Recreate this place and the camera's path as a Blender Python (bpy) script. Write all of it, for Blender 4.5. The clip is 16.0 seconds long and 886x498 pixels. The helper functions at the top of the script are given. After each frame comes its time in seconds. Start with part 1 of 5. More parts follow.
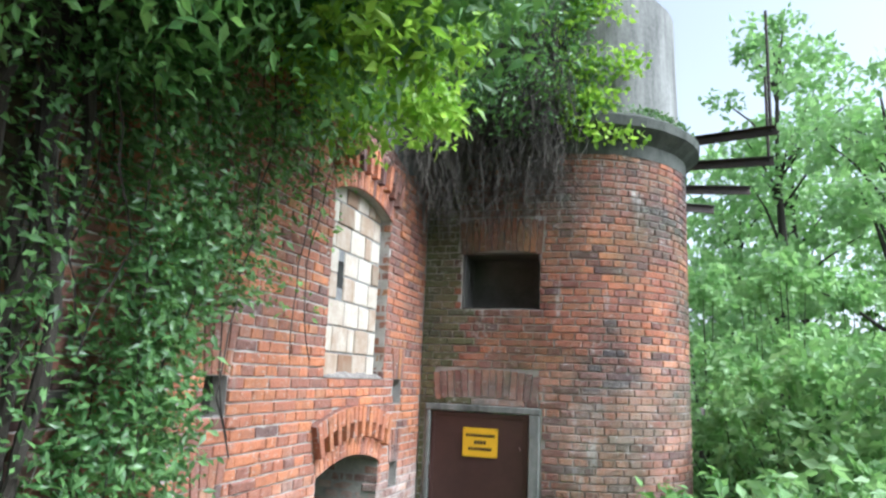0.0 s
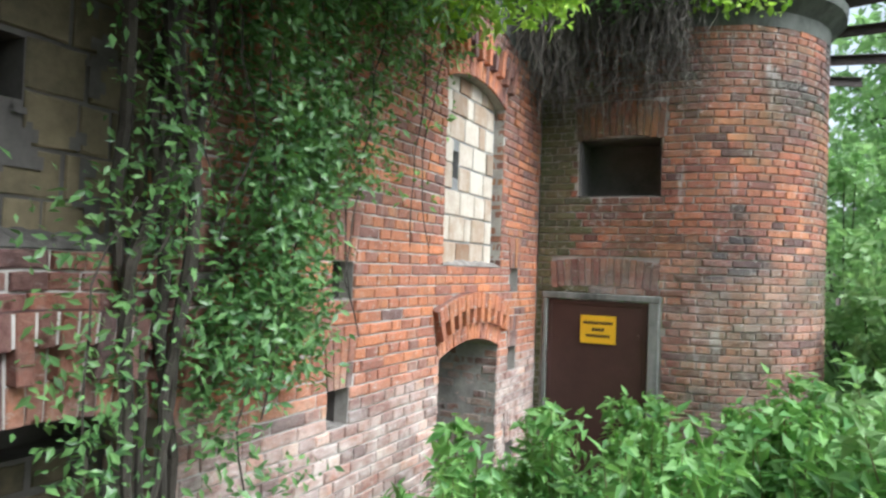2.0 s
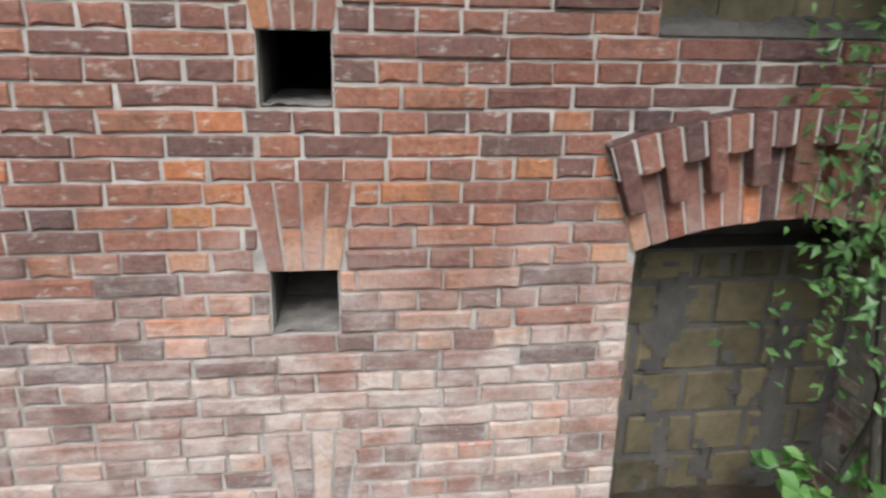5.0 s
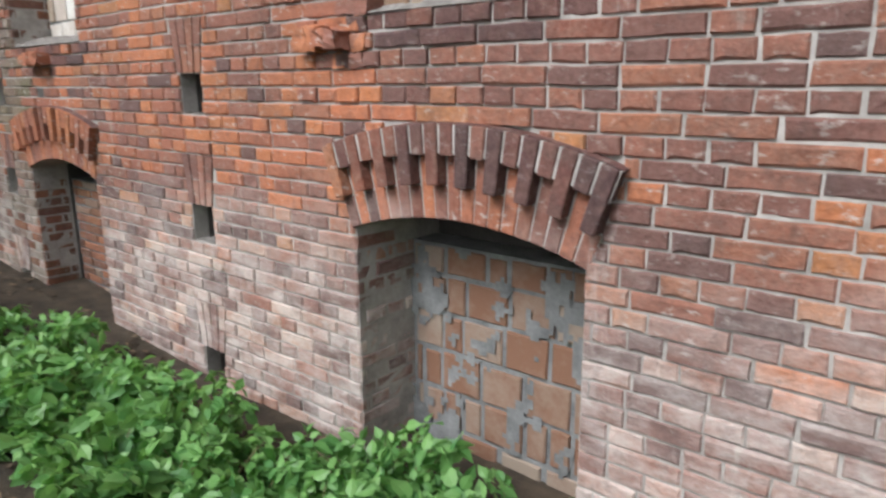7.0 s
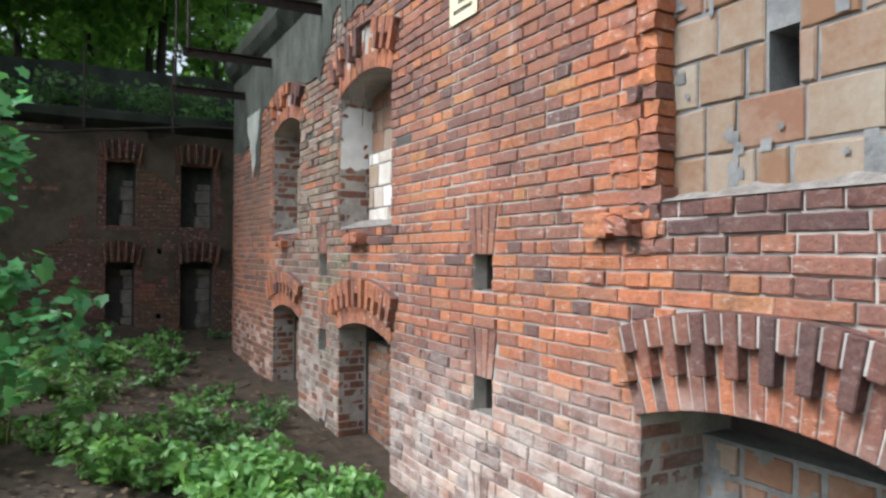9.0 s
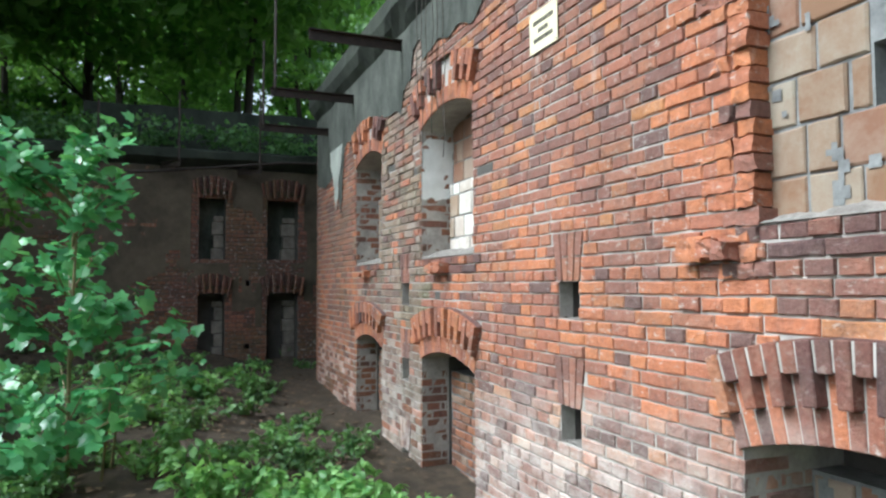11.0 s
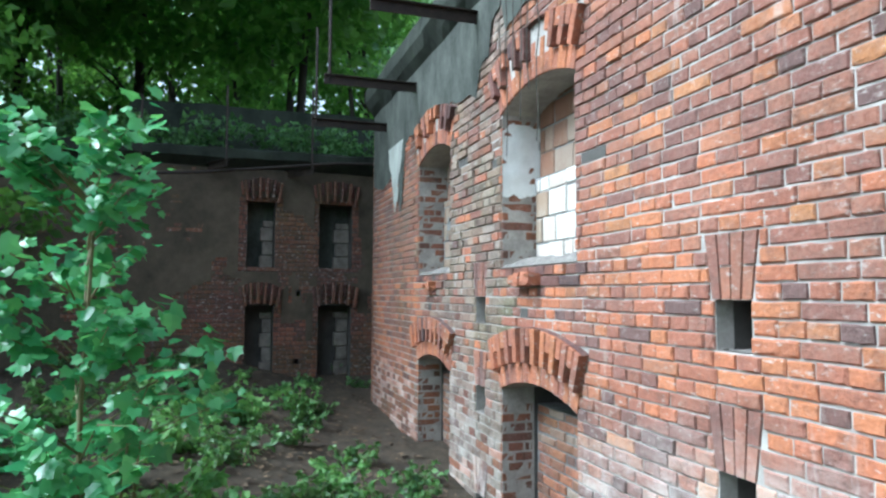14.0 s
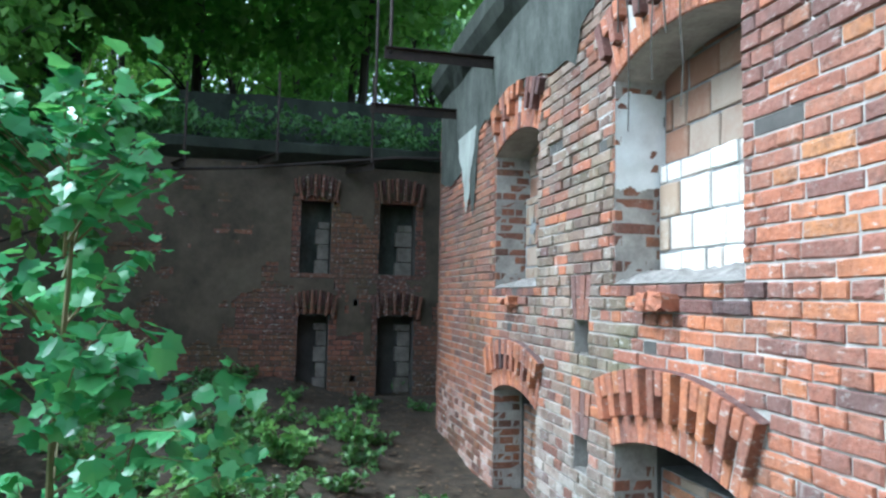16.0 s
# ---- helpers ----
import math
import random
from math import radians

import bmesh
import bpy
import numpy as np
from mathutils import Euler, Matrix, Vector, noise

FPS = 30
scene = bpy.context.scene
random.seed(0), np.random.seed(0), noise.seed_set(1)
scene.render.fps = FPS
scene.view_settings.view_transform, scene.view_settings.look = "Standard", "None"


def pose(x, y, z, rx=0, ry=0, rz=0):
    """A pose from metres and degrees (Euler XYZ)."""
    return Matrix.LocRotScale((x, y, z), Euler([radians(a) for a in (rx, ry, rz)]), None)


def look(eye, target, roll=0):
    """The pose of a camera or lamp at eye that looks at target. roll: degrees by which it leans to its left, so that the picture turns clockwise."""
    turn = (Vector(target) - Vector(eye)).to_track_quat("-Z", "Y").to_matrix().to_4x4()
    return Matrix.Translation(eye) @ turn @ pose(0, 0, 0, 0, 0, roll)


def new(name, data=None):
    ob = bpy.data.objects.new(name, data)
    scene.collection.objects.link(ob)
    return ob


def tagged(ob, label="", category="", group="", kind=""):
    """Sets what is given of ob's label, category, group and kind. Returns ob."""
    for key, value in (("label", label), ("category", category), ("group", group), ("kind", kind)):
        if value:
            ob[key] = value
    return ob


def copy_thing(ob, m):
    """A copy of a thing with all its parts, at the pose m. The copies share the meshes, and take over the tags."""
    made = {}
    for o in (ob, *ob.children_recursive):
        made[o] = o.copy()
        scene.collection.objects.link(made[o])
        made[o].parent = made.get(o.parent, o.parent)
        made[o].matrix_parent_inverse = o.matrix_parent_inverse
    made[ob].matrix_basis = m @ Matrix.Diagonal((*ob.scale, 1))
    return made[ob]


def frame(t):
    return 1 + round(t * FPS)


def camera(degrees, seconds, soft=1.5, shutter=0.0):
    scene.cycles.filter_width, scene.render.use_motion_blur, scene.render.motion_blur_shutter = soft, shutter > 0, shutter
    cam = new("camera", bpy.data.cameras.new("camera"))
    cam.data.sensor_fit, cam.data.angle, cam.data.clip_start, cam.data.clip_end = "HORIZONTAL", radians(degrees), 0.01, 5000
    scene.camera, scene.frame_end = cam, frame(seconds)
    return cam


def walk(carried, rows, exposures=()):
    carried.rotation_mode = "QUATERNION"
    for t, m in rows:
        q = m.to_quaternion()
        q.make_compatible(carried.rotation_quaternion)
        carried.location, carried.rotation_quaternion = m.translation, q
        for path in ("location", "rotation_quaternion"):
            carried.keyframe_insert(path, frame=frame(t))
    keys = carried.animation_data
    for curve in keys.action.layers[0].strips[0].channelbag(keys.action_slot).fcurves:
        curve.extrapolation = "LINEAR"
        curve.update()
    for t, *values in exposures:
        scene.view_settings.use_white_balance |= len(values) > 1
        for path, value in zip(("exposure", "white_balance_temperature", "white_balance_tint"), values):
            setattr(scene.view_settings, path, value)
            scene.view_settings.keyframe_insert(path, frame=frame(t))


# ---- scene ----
# ---------------------------------------------------------------- camera
LENS = 65.6
cam = camera(LENS, 16.0, soft=2.4, shutter=0.25)
# seconds, eye x, y, z, heading (to the left from +y), pitch, lean
PATH = (
    (0, 0.208, -2.406, 2.148, -72.76, 10.51, 2.42),
    (0.5, 0.222, -2.400, 2.128, -71.77, 7.92, 2.42),
    (1, 0.220, -2.396, 2.115, -70.20, 5.45, 2.26),
    (1.5, 0.219, -2.393, 2.107, -68.09, 3.36, 2.32),
    (2, 0.216, -2.378, 2.085, -63.71, 1.53, 2.03),
    (2.5, 0.205, -2.356, 2.065, -57.25, -0.03, 1.87),
    (3, 0.195, -2.321, 2.056, -47.98, -2.60, 2.05),
    (3.2, 0.188, -2.310, 2.047, -44.88, -3.81, 2.13),
    (4.25, 0.172, -2.255, 2.078, -22.50, -11.50, 1.40),
    (5.3, 0.150, -2.198, 2.112, -1.47, -18.68, 0.57),
    (5.5, 0.138, -2.185, 2.099, 3.57, -17.80, 0.12),
    (6, 0.095, -2.171, 2.069, 18.68, -16.67, -0.97),
    (6.5, 0.061, -2.168, 2.032, 30.93, -16.79, -1.29),
    (7, 0.027, -2.192, 2.041, 40.17, -13.64, -0.42),
    (7.5, 0.007, -2.212, 2.068, 46.47, -7.53, 0.32),
    (8, -0.020, -2.252, 2.081, 53.08, -4.00, 0.94),
    (8.5, -0.028, -2.279, 2.080, 57.13, -1.64, 0.78),
    (9, -0.045, -2.285, 2.098, 61.51, 0.46, 0.34),
    (9.5, -0.052, -2.304, 2.091, 64.87, 2.24, 0.24),
    (9.7, -0.054, -2.312, 2.090, 65.90, 2.55, 0.20),
    (10.7, -0.068, -2.325, 2.088, 67.60, 2.95, -0.20),
    (12, -0.097, -2.341, 2.082, 69.05, 3.08, -0.59),
    (12.5, -0.34, -2.31, 2.088, 69.60, 3.32, -0.72),
    (13, -0.62, -2.27, 2.094, 70.20, 3.50, -0.60),
    (13.5, -0.90, -2.23, 2.103, 71.00, 3.62, -0.16),
    (14, -1.21, -2.18, 2.120, 71.95, 3.78, 0.30),
    (14.5, -1.53, -2.13, 2.142, 73.00, 3.97, 0.56),
    (15, -1.87, -2.07, 2.172, 74.30, 4.10, 0.70),
    (15.5, -2.21, -2.00, 2.208, 75.80, 4.10, 0.85),
    (16, -2.52, -1.94, 2.240, 77.20, 3.98, 1.10),
)


def aim(t, x, y, z, yaw, pitch, lean):
    a, b = radians(yaw), radians(pitch)
    d = Vector((-math.sin(a) * math.cos(b), math.cos(a) * math.cos(b), math.sin(b)))
    return t, look((x, y, z), Vector((x, y, z)) + 3 * d, lean)


walk(cam, [aim(*row) for row in PATH], [(0, 1.86, 5500, 7), (2.0, 1.7, 5800, 6), (3.2, 1.4, 6000, 6), (5.3, 1.0, 6100, 9), (7.0, 1.05, 6000, 9), (9.0, 1.4, 5900, 8), (12.0, 1.68, 5450, -1), (16.0, 2.0, 4980, -2)])

# ---------------------------------------------------------------- light
world = bpy.data.worlds.new("overcast_sky")
scene.world = world
world.use_nodes = True
wn = world.node_tree.nodes
sky = wn.new("ShaderNodeTexSky")
sky.sky_type = "NISHITA"
sky.sun_disc = False
sky.sun_elevation = radians(47)
sky.sun_rotation = radians(187)
sky.dust_density = 4.0
sky.ozone_density = 0.6
wn["Background"].inputs["Strength"].default_value = 0.125
cloud = wn.new("ShaderNodeMix")          # cloud cover takes most of the blue out of the sky
cloud.data_type = "RGBA"
cloud.inputs[0].default_value = 0.75
grey = wn.new("ShaderNodeRGBToBW")
world.node_tree.links.new(sky.outputs[0], grey.inputs[0])
world.node_tree.links.new(sky.outputs[0], cloud.inputs[6])
world.node_tree.links.new(grey.outputs[0], cloud.inputs[7])
world.node_tree.links.new(cloud.outputs[2], wn["Background"].inputs[0])
sun_data = bpy.data.lights.new("sun", "SUN")
sun_data.energy = 1.15
sun_data.angle = radians(25)
sun_data.color = (1.0, 0.98, 0.95)
sun = new("sun", sun_data)
sun.matrix_world = look((-1.2, -10, 11), (0, 0, 0))

# ---------------------------------------------------------------- materials
C = 0.0774          # height of one brick course
Z0 = 2.10           # top of the upper loopholes, on a course joint
GROUT = 0.011       # joint width


def material(name):
    m = bpy.data.materials.new(name)
    m.use_nodes = True
    nt = m.node_tree
    return m, nt, nt.nodes["Principled BSDF"]


def node(nt, kind, **sets):
    n = nt.nodes.new(kind)
    for k, v in sets.items():
        n.inputs[k].default_value = v
    return n


def ramp(nt, fac, stops, constant=False):
    r = nt.nodes.new("ShaderNodeValToRGB")
    if constant:
        r.color_ramp.interpolation = "CONSTANT"
    while len(r.color_ramp.elements) < len(stops):
        r.color_ramp.elements.new(0.5)
    for e, (p, c) in zip(r.color_ramp.elements, stops):
        e.position = p
        e.color = (*c, 1) if len(c) == 3 else c
    nt.links.new(fac, r.inputs[0])
    return r.outputs[0]


def maths(nt, op, a, b=None, clamp=False):
    n = nt.nodes.new("ShaderNodeMath")
    n.operation = op
    n.use_clamp = clamp
    for i, v in enumerate((a, b)):
        if v is None:
            continue
        if isinstance(v, (int, float)):
            n.inputs[i].default_value = v
        else:
            nt.links.new(v, n.inputs[i])
    return n.outputs[0]


def mixed(nt, fac, a, b, mode="MIX"):
    n = nt.nodes.new("ShaderNodeMix")
    n.data_type = "RGBA"
    n.blend_type = mode
    for i, v in ((0, fac), (6, a), (7, b)):
        if isinstance(v, (int, float)):
            n.inputs[i].default_value = v
        elif isinstance(v, tuple):
            n.inputs[i].default_value = (*v, 1)
        else:
            nt.links.new(v, n.inputs[i])
    return n.outputs[2]


def place(nt):
    return nt.nodes.new("ShaderNodeNewGeometry").outputs["Position"]


def noise_of(nt, vec, scale, detail=5.0, rough=0.6, stretch=None):
    if stretch:
        mp = nt.nodes.new("ShaderNodeMapping")
        mp.inputs["Scale"].default_value = stretch
        nt.links.new(vec, mp.inputs[0])
        vec = mp.outputs[0]
    n = node(nt, "ShaderNodeTexNoise", Scale=scale, Detail=detail, Roughness=rough)
    nt.links.new(vec, n.inputs["Vector"])
    return n.outputs["Fac"]


def bumped(nt, bsdf, height, strength, distance):
    b = node(nt, "ShaderNodeBump", Strength=strength, Distance=distance)
    nt.links.new(height, b.inputs["Height"])
    nt.links.new(b.outputs[0], bsdf.inputs["Normal"])


def chance(nt):
    """A number between 0 and 1 for each piece, whether an object or an island."""
    g = nt.nodes.new("ShaderNodeNewGeometry").outputs["Random Per Island"]
    o = nt.nodes.new("ShaderNodeObjectInfo").outputs["Random"]
    return maths(nt, "FRACT", maths(nt, "ADD", g, o))


def brick_material(name, stops, salt=0.0, salt_top=1.35, soot=0.35, moss=0.0, lime=0.0, blotch=0.7, flecks=0.75):
    m, nt, b = material(name)
    p = place(nt)
    r = chance(nt)
    col = ramp(nt, r, stops)
    wide = noise_of(nt, p, 1.1, 4)
    fine = noise_of(nt, p, 38, 6, 0.7)
    mid = noise_of(nt, p, 9, 5)
    blot = noise_of(nt, p, 17, 6, 0.75)
    col = mixed(nt, ramp(nt, blot, [(0.42, (0, 0, 0)), (0.7, (blotch, blotch, blotch))]), col, mixed(nt, r, (0.17, 0.1, 0.085), (0.36, 0.21, 0.15)))
    col = mixed(nt, 0.75, col, ramp(nt, fine, [(0.3, (0.62, 0.55, 0.5)), (0.55, (1, 1, 1)), (0.8, (1.25, 1.2, 1.12))]), "MULTIPLY")
    # weathered soot in broad clouds, its edges broken by the single bricks
    s = maths(nt, "ADD", maths(nt, "MULTIPLY", r, 0.22), wide)
    col = mixed(nt, maths(nt, "MULTIPLY", ramp(nt, s, [(0.55, (0, 0, 0)), (0.8, (1, 1, 1))]), soot), col, (0.055, 0.042, 0.04))
    if salt:
        sep = nt.nodes.new("ShaderNodeSeparateXYZ")
        nt.links.new(p, sep.inputs[0])
        z = maths(nt, "ADD", sep.outputs["Z"], maths(nt, "MULTIPLY", maths(nt, "SUBTRACT", wide, 0.5), 1.0))
        low = ramp(nt, maths(nt, "DIVIDE", maths(nt, "SUBTRACT", salt_top + 0.15, z), 0.5, True), [(0, (0, 0, 0)), (1, (1, 1, 1))])
        streak = noise_of(nt, p, 3.2, 6, 0.7, (1, 1, 2.2))
        sm = maths(nt, "MULTIPLY", low, ramp(nt, maths(nt, "ADD", streak, maths(nt, "MULTIPLY", r, 0.15)), [(0.45, (0.15, 0.15, 0.15)), (0.7, (1, 1, 1))]))
        col = mixed(nt, maths(nt, "MULTIPLY", sm, salt), col, (0.63, 0.58, 0.54))
    if lime:
        run = noise_of(nt, p, 2.1, 6, 0.7, (2.4, 2.4, 0.5))
        col = mixed(nt, maths(nt, "MULTIPLY", ramp(nt, run, [(0.6, (0, 0, 0)), (0.68, (1, 1, 1))]), lime), col, (0.6, 0.58, 0.54))
    if moss:
        g = noise_of(nt, p, 0.9, 5, 0.65)
        col = mixed(nt, maths(nt, "MULTIPLY", ramp(nt, g, [(0.47, (0, 0, 0)), (0.68, (1, 1, 1))]), moss), col, (0.085, 0.1, 0.03))
    smear = maths(nt, "ADD", noise_of(nt, p, 23, 5, 0.7, (0.6, 0.6, 1.3)), maths(nt, "MULTIPLY", wide, 0.18))
    col = mixed(nt, ramp(nt, smear, [(0.665, (0, 0, 0)), (0.76, (flecks, flecks, flecks))]), col, (0.5, 0.46, 0.42))
    grime = noise_of(nt, p, 5.5, 6, 0.7)
    col = mixed(nt, ramp(nt, grime, [(0.52, (0, 0, 0)), (0.72, (0.6, 0.6, 0.6))]), col, (0.07, 0.05, 0.045))
    nt.links.new(col, b.inputs["Base Color"])
    b.inputs["Roughness"].default_value = 0.9
    bumped(nt, b, maths(nt, "ADD", fine, maths(nt, "MULTIPLY", mid, 1.5)), 0.9, 0.011)
    return m


def plain_material(name, a, b2, scale=6.0, rough=0.85, bump=0.4, dist=0.004, metal=0.0, stretch=None, piece=0.0):
    m, nt, b = material(name)
    p = place(nt)
    n1 = noise_of(nt, p, scale, 6, 0.65, stretch)
    n2 = noise_of(nt, p, scale * 7, 4, 0.7)
    f = maths(nt, "ADD", maths(nt, "MULTIPLY", n1, 0.75), maths(nt, "MULTIPLY", n2, 0.25))
    if piece:
        f = maths(nt, "ADD", f, maths(nt, "MULTIPLY", maths(nt, "SUBTRACT", chance(nt), 0.5), piece))
    nt.links.new(ramp(nt, f, [(0.32, a), (0.68, b2)]), b.inputs["Base Color"])
    b.inputs["Roughness"].default_value = rough
    b.inputs["Metallic"].default_value = metal
    bumped(nt, b, f, bump, dist)
    return m


def leaf_material(name, dark, light, back=0.35, gloss=0.42):
    m, nt, b = material(name)
    r = chance(nt)
    p = place(nt)
    f = maths(nt, "ADD", maths(nt, "MULTIPLY", r, 0.7), maths(nt, "MULTIPLY", noise_of(nt, p, 2.5, 3), 0.4))
    col = ramp(nt, f, [(0.15, dark), (0.6, tuple((x + y) / 2 for x, y in zip(dark, light))), (0.95, light)])
    nt.links.new(col, b.inputs["Base Color"])
    b.inputs["Roughness"].default_value = gloss
    t = nt.nodes.new("ShaderNodeBsdfTranslucent")
    nt.links.new(mixed(nt, 0.5, col, (0.16, 0.3, 0.03)), t.inputs[0])
    mx = nt.nodes.new("ShaderNodeMixShader")
    mx.inputs[0].default_value = back
    nt.links.new(b.outputs[0], mx.inputs[1])
    nt.links.new(t.outputs[0], mx.inputs[2])
    nt.links.new(mx.outputs[0], nt.nodes["Material Output"].inputs[0])
    return m


RED = [(0.0, (0.13, 0.078, 0.07)), (0.14, (0.2, 0.092, 0.072)), (0.45, (0.275, 0.115, 0.08)), (0.7, (0.335, 0.135, 0.082)), (0.86, (0.39, 0.155, 0.085)), (0.95, (0.48, 0.195, 0.08)), (1.0, (0.54, 0.23, 0.08))]
ORANGE = [(0.0, (0.26, 0.108, 0.075)), (0.25, (0.38, 0.14, 0.078)), (0.6, (0.48, 0.168, 0.078)), (1.0, (0.57, 0.21, 0.083))]
M_BRICK = brick_material("wall_brick", RED, salt=0.68, soot=0.32, lime=0.3, flecks=0.5)
M_DAMP = brick_material("damp_red_brick", [(0.0, (0.13, 0.065, 0.05)), (0.4, (0.27, 0.11, 0.07)), (0.8, (0.38, 0.14, 0.07)), (1.0, (0.46, 0.18, 0.075))], soot=0.6, moss=0.25, lime=0.25, flecks=0.4)
M_ORANGE = brick_material("arch_brick", ORANGE, salt=0.6, salt_top=1.3, soot=0.35, lime=0.22, blotch=0.35)
M_DARKARCH = brick_material("hood_brick", [(0.0, (0.07, 0.042, 0.042)), (0.5, (0.15, 0.06, 0.05)), (1.0, (0.3, 0.1, 0.055))], soot=0.5, flecks=0.2)
M_TOWER = brick_material("tower_brick", [(0.0, (0.1, 0.05, 0.045)), (0.3, (0.28, 0.095, 0.06)), (0.65, (0.45, 0.15, 0.07)), (1.0, (0.56, 0.23, 0.1))], salt=0.3, salt_top=2.3, soot=1.0, lime=0.6, moss=0.45, blotch=0.5)
# wing brick: soot and moss, and the canopy's shade put into a darker red
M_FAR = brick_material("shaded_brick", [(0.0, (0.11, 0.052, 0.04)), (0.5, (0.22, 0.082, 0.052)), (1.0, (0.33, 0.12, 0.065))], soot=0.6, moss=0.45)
M_MOSSBRICK = brick_material("mossy_brick", [(0.0, (0.06, 0.062, 0.03)), (0.5, (0.105, 0.11, 0.042)), (1.0, (0.18, 0.15, 0.07))], soot=0.3, moss=0.9, blotch=0.3)
M_GREYBRICK = brick_material("lime_stained_brick", [(0.0, (0.15, 0.105, 0.085)), (0.5, (0.29, 0.195, 0.145)), (1.0, (0.46, 0.38, 0.31))], salt=0.4, soot=0.5, moss=0.55, lime=0.5, blotch=0.5)
M_MORTAR = plain_material("lime_mortar", (0.22, 0.2, 0.18), (0.52, 0.48, 0.44), 5, 0.95, 0.8, 0.006)
M_BLOCK = plain_material("clay_block", (0.2, 0.11, 0.062), (0.29, 0.25, 0.195), 4.2, 0.88, 0.8, 0.007, piece=0.3)
M_BLOCKRED = plain_material("fired_block", (0.2, 0.1, 0.06), (0.29, 0.225, 0.175), 5, 0.85, 0.6, 0.006, piece=0.45)
M_WASHED = plain_material("whitewashed_block", (0.46, 0.39, 0.33), (0.7, 0.68, 0.63), 6, 0.88, 0.5, 0.004, piece=0.4)
M_STREAK = plain_material("lime_streak", (0.2, 0.21, 0.18), (0.46, 0.47, 0.43), 6, 0.9, 0.5, 0.004, stretch=(1, 1, 0.3))
M_LIMEBLOCK = plain_material("limewashed_block", (0.3, 0.215, 0.15), (0.5, 0.45, 0.38), 6, 0.88, 0.5, 0.004, piece=0.4)
M_CONCRETE = plain_material("weathered_concrete", (0.025, 0.028, 0.023), (0.3, 0.3, 0.28), 2.6, 0.9, 0.6, 0.01, stretch=(1.4, 1.4, 0.2))
M_RENDER = plain_material("mossy_render", (0.012, 0.015, 0.011), (0.115, 0.122, 0.104), 2.6, 0.92, 0.9, 0.02, stretch=(1.2, 1.2, 0.5))
# mossy concrete, its colour also darkened for the shade along the tops
M_SHADEDMOSS = plain_material("mossy_shaded_concrete", (0.008, 0.011, 0.007), (0.05, 0.058, 0.042), 2.2, 0.95, 0.9, 0.02, stretch=(1, 1, 0.5))
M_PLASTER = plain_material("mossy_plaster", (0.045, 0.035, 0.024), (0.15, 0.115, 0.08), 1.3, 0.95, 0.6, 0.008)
M_GREYBLOCK = plain_material("grey_block", (0.11, 0.09, 0.075), (0.3, 0.26, 0.22), 5, 0.92, 0.5, 0.005)
M_IRON = plain_material("rusty_iron", (0.015, 0.012, 0.011), (0.055, 0.036, 0.028), 14, 0.7, 0.5, 0.002, 0.3)
M_DOOR = plain_material("brown_painted_steel", (0.05, 0.024, 0.02), (0.075, 0.036, 0.03), 3, 0.45, 0.15, 0.002)
M_YELLOW = plain_material("yellow_enamel", (0.75, 0.42, 0.01), (0.85, 0.5, 0.02), 5, 0.4, 0.05, 0.001)
M_INK = plain_material("black_ink", (0.015, 0.012, 0.01), (0.03, 0.025, 0.02), 20, 0.6, 0.05, 0.001)
M_CREAM = plain_material("cream_enamel", (0.62, 0.54, 0.36), (0.78, 0.7, 0.5), 6, 0.5, 0.1, 0.001)
M_SOIL = plain_material("leaf_litter_soil", (0.018, 0.014, 0.009), (0.085, 0.06, 0.038), 7, 0.95, 1.0, 0.03)
# dark plaster; the shade inside holes and niches is put into this colour
M_DARK = plain_material("shade_dark_plaster", (0.05, 0.045, 0.04), (0.11, 0.1, 0.09), 4, 0.95, 0.3, 0.01)
# moss-green blocks, darkened further in colour for the ivy's shade
M_SHADEDMOSSBLOCK = plain_material("mossy_shaded_clay_block", (0.05, 0.042, 0.024), (0.17, 0.135, 0.078), 3.0, 0.92, 0.7, 0.006, piece=0.2)
M_WHITE = plain_material("whitewash", (0.68, 0.68, 0.66), (0.87, 0.87, 0.86), 8, 0.9, 0.6, 0.005)
M_CEMENT = plain_material("grey_cement", (0.1, 0.1, 0.1), (0.27, 0.27, 0.265), 7, 0.92, 0.8, 0.008)
M_DEBRIS = plain_material("dust_and_rubble", (0.1, 0.085, 0.075), (0.3, 0.275, 0.25), 12, 0.95, 0.8, 0.01)
M_BARK = plain_material("bark", (0.014, 0.011, 0.008), (0.06, 0.05, 0.038), 9, 0.95, 0.9, 0.02, stretch=(1, 1, 0.25))
M_TWIG = plain_material("dry_root", (0.035, 0.03, 0.024), (0.13, 0.115, 0.095), 20, 0.9, 0.4, 0.003)
M_STEM = plain_material("green_stem", (0.08, 0.1, 0.03), (0.2, 0.16, 0.07), 12, 0.7, 0.2, 0.002)
M_IVY = leaf_material("ivy_leaf", (0.04, 0.11, 0.035), (0.2, 0.37, 0.12), 0.35, 0.36)
# yellow-green leaf, with the brightness of sunlight put into its colour
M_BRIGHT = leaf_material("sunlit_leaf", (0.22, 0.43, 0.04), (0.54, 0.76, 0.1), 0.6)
M_NETTLE = leaf_material("herb_leaf", (0.09, 0.25, 0.07), (0.34, 0.6, 0.19), 0.5)
M_MAPLE = leaf_material("maple_leaf", (0.055, 0.24, 0.095), (0.2, 0.53, 0.19), 0.42, 0.27)
M_CROWN = leaf_material("tree_leaf", (0.055, 0.17, 0.03), (0.3, 0.56, 0.11), 0.65)
# leaf colour paled to carry the haze and glare of the open side
M_PALE = leaf_material("haze_pale_leaf", (0.24, 0.44, 0.16), (0.5, 0.7, 0.36), 0.55)
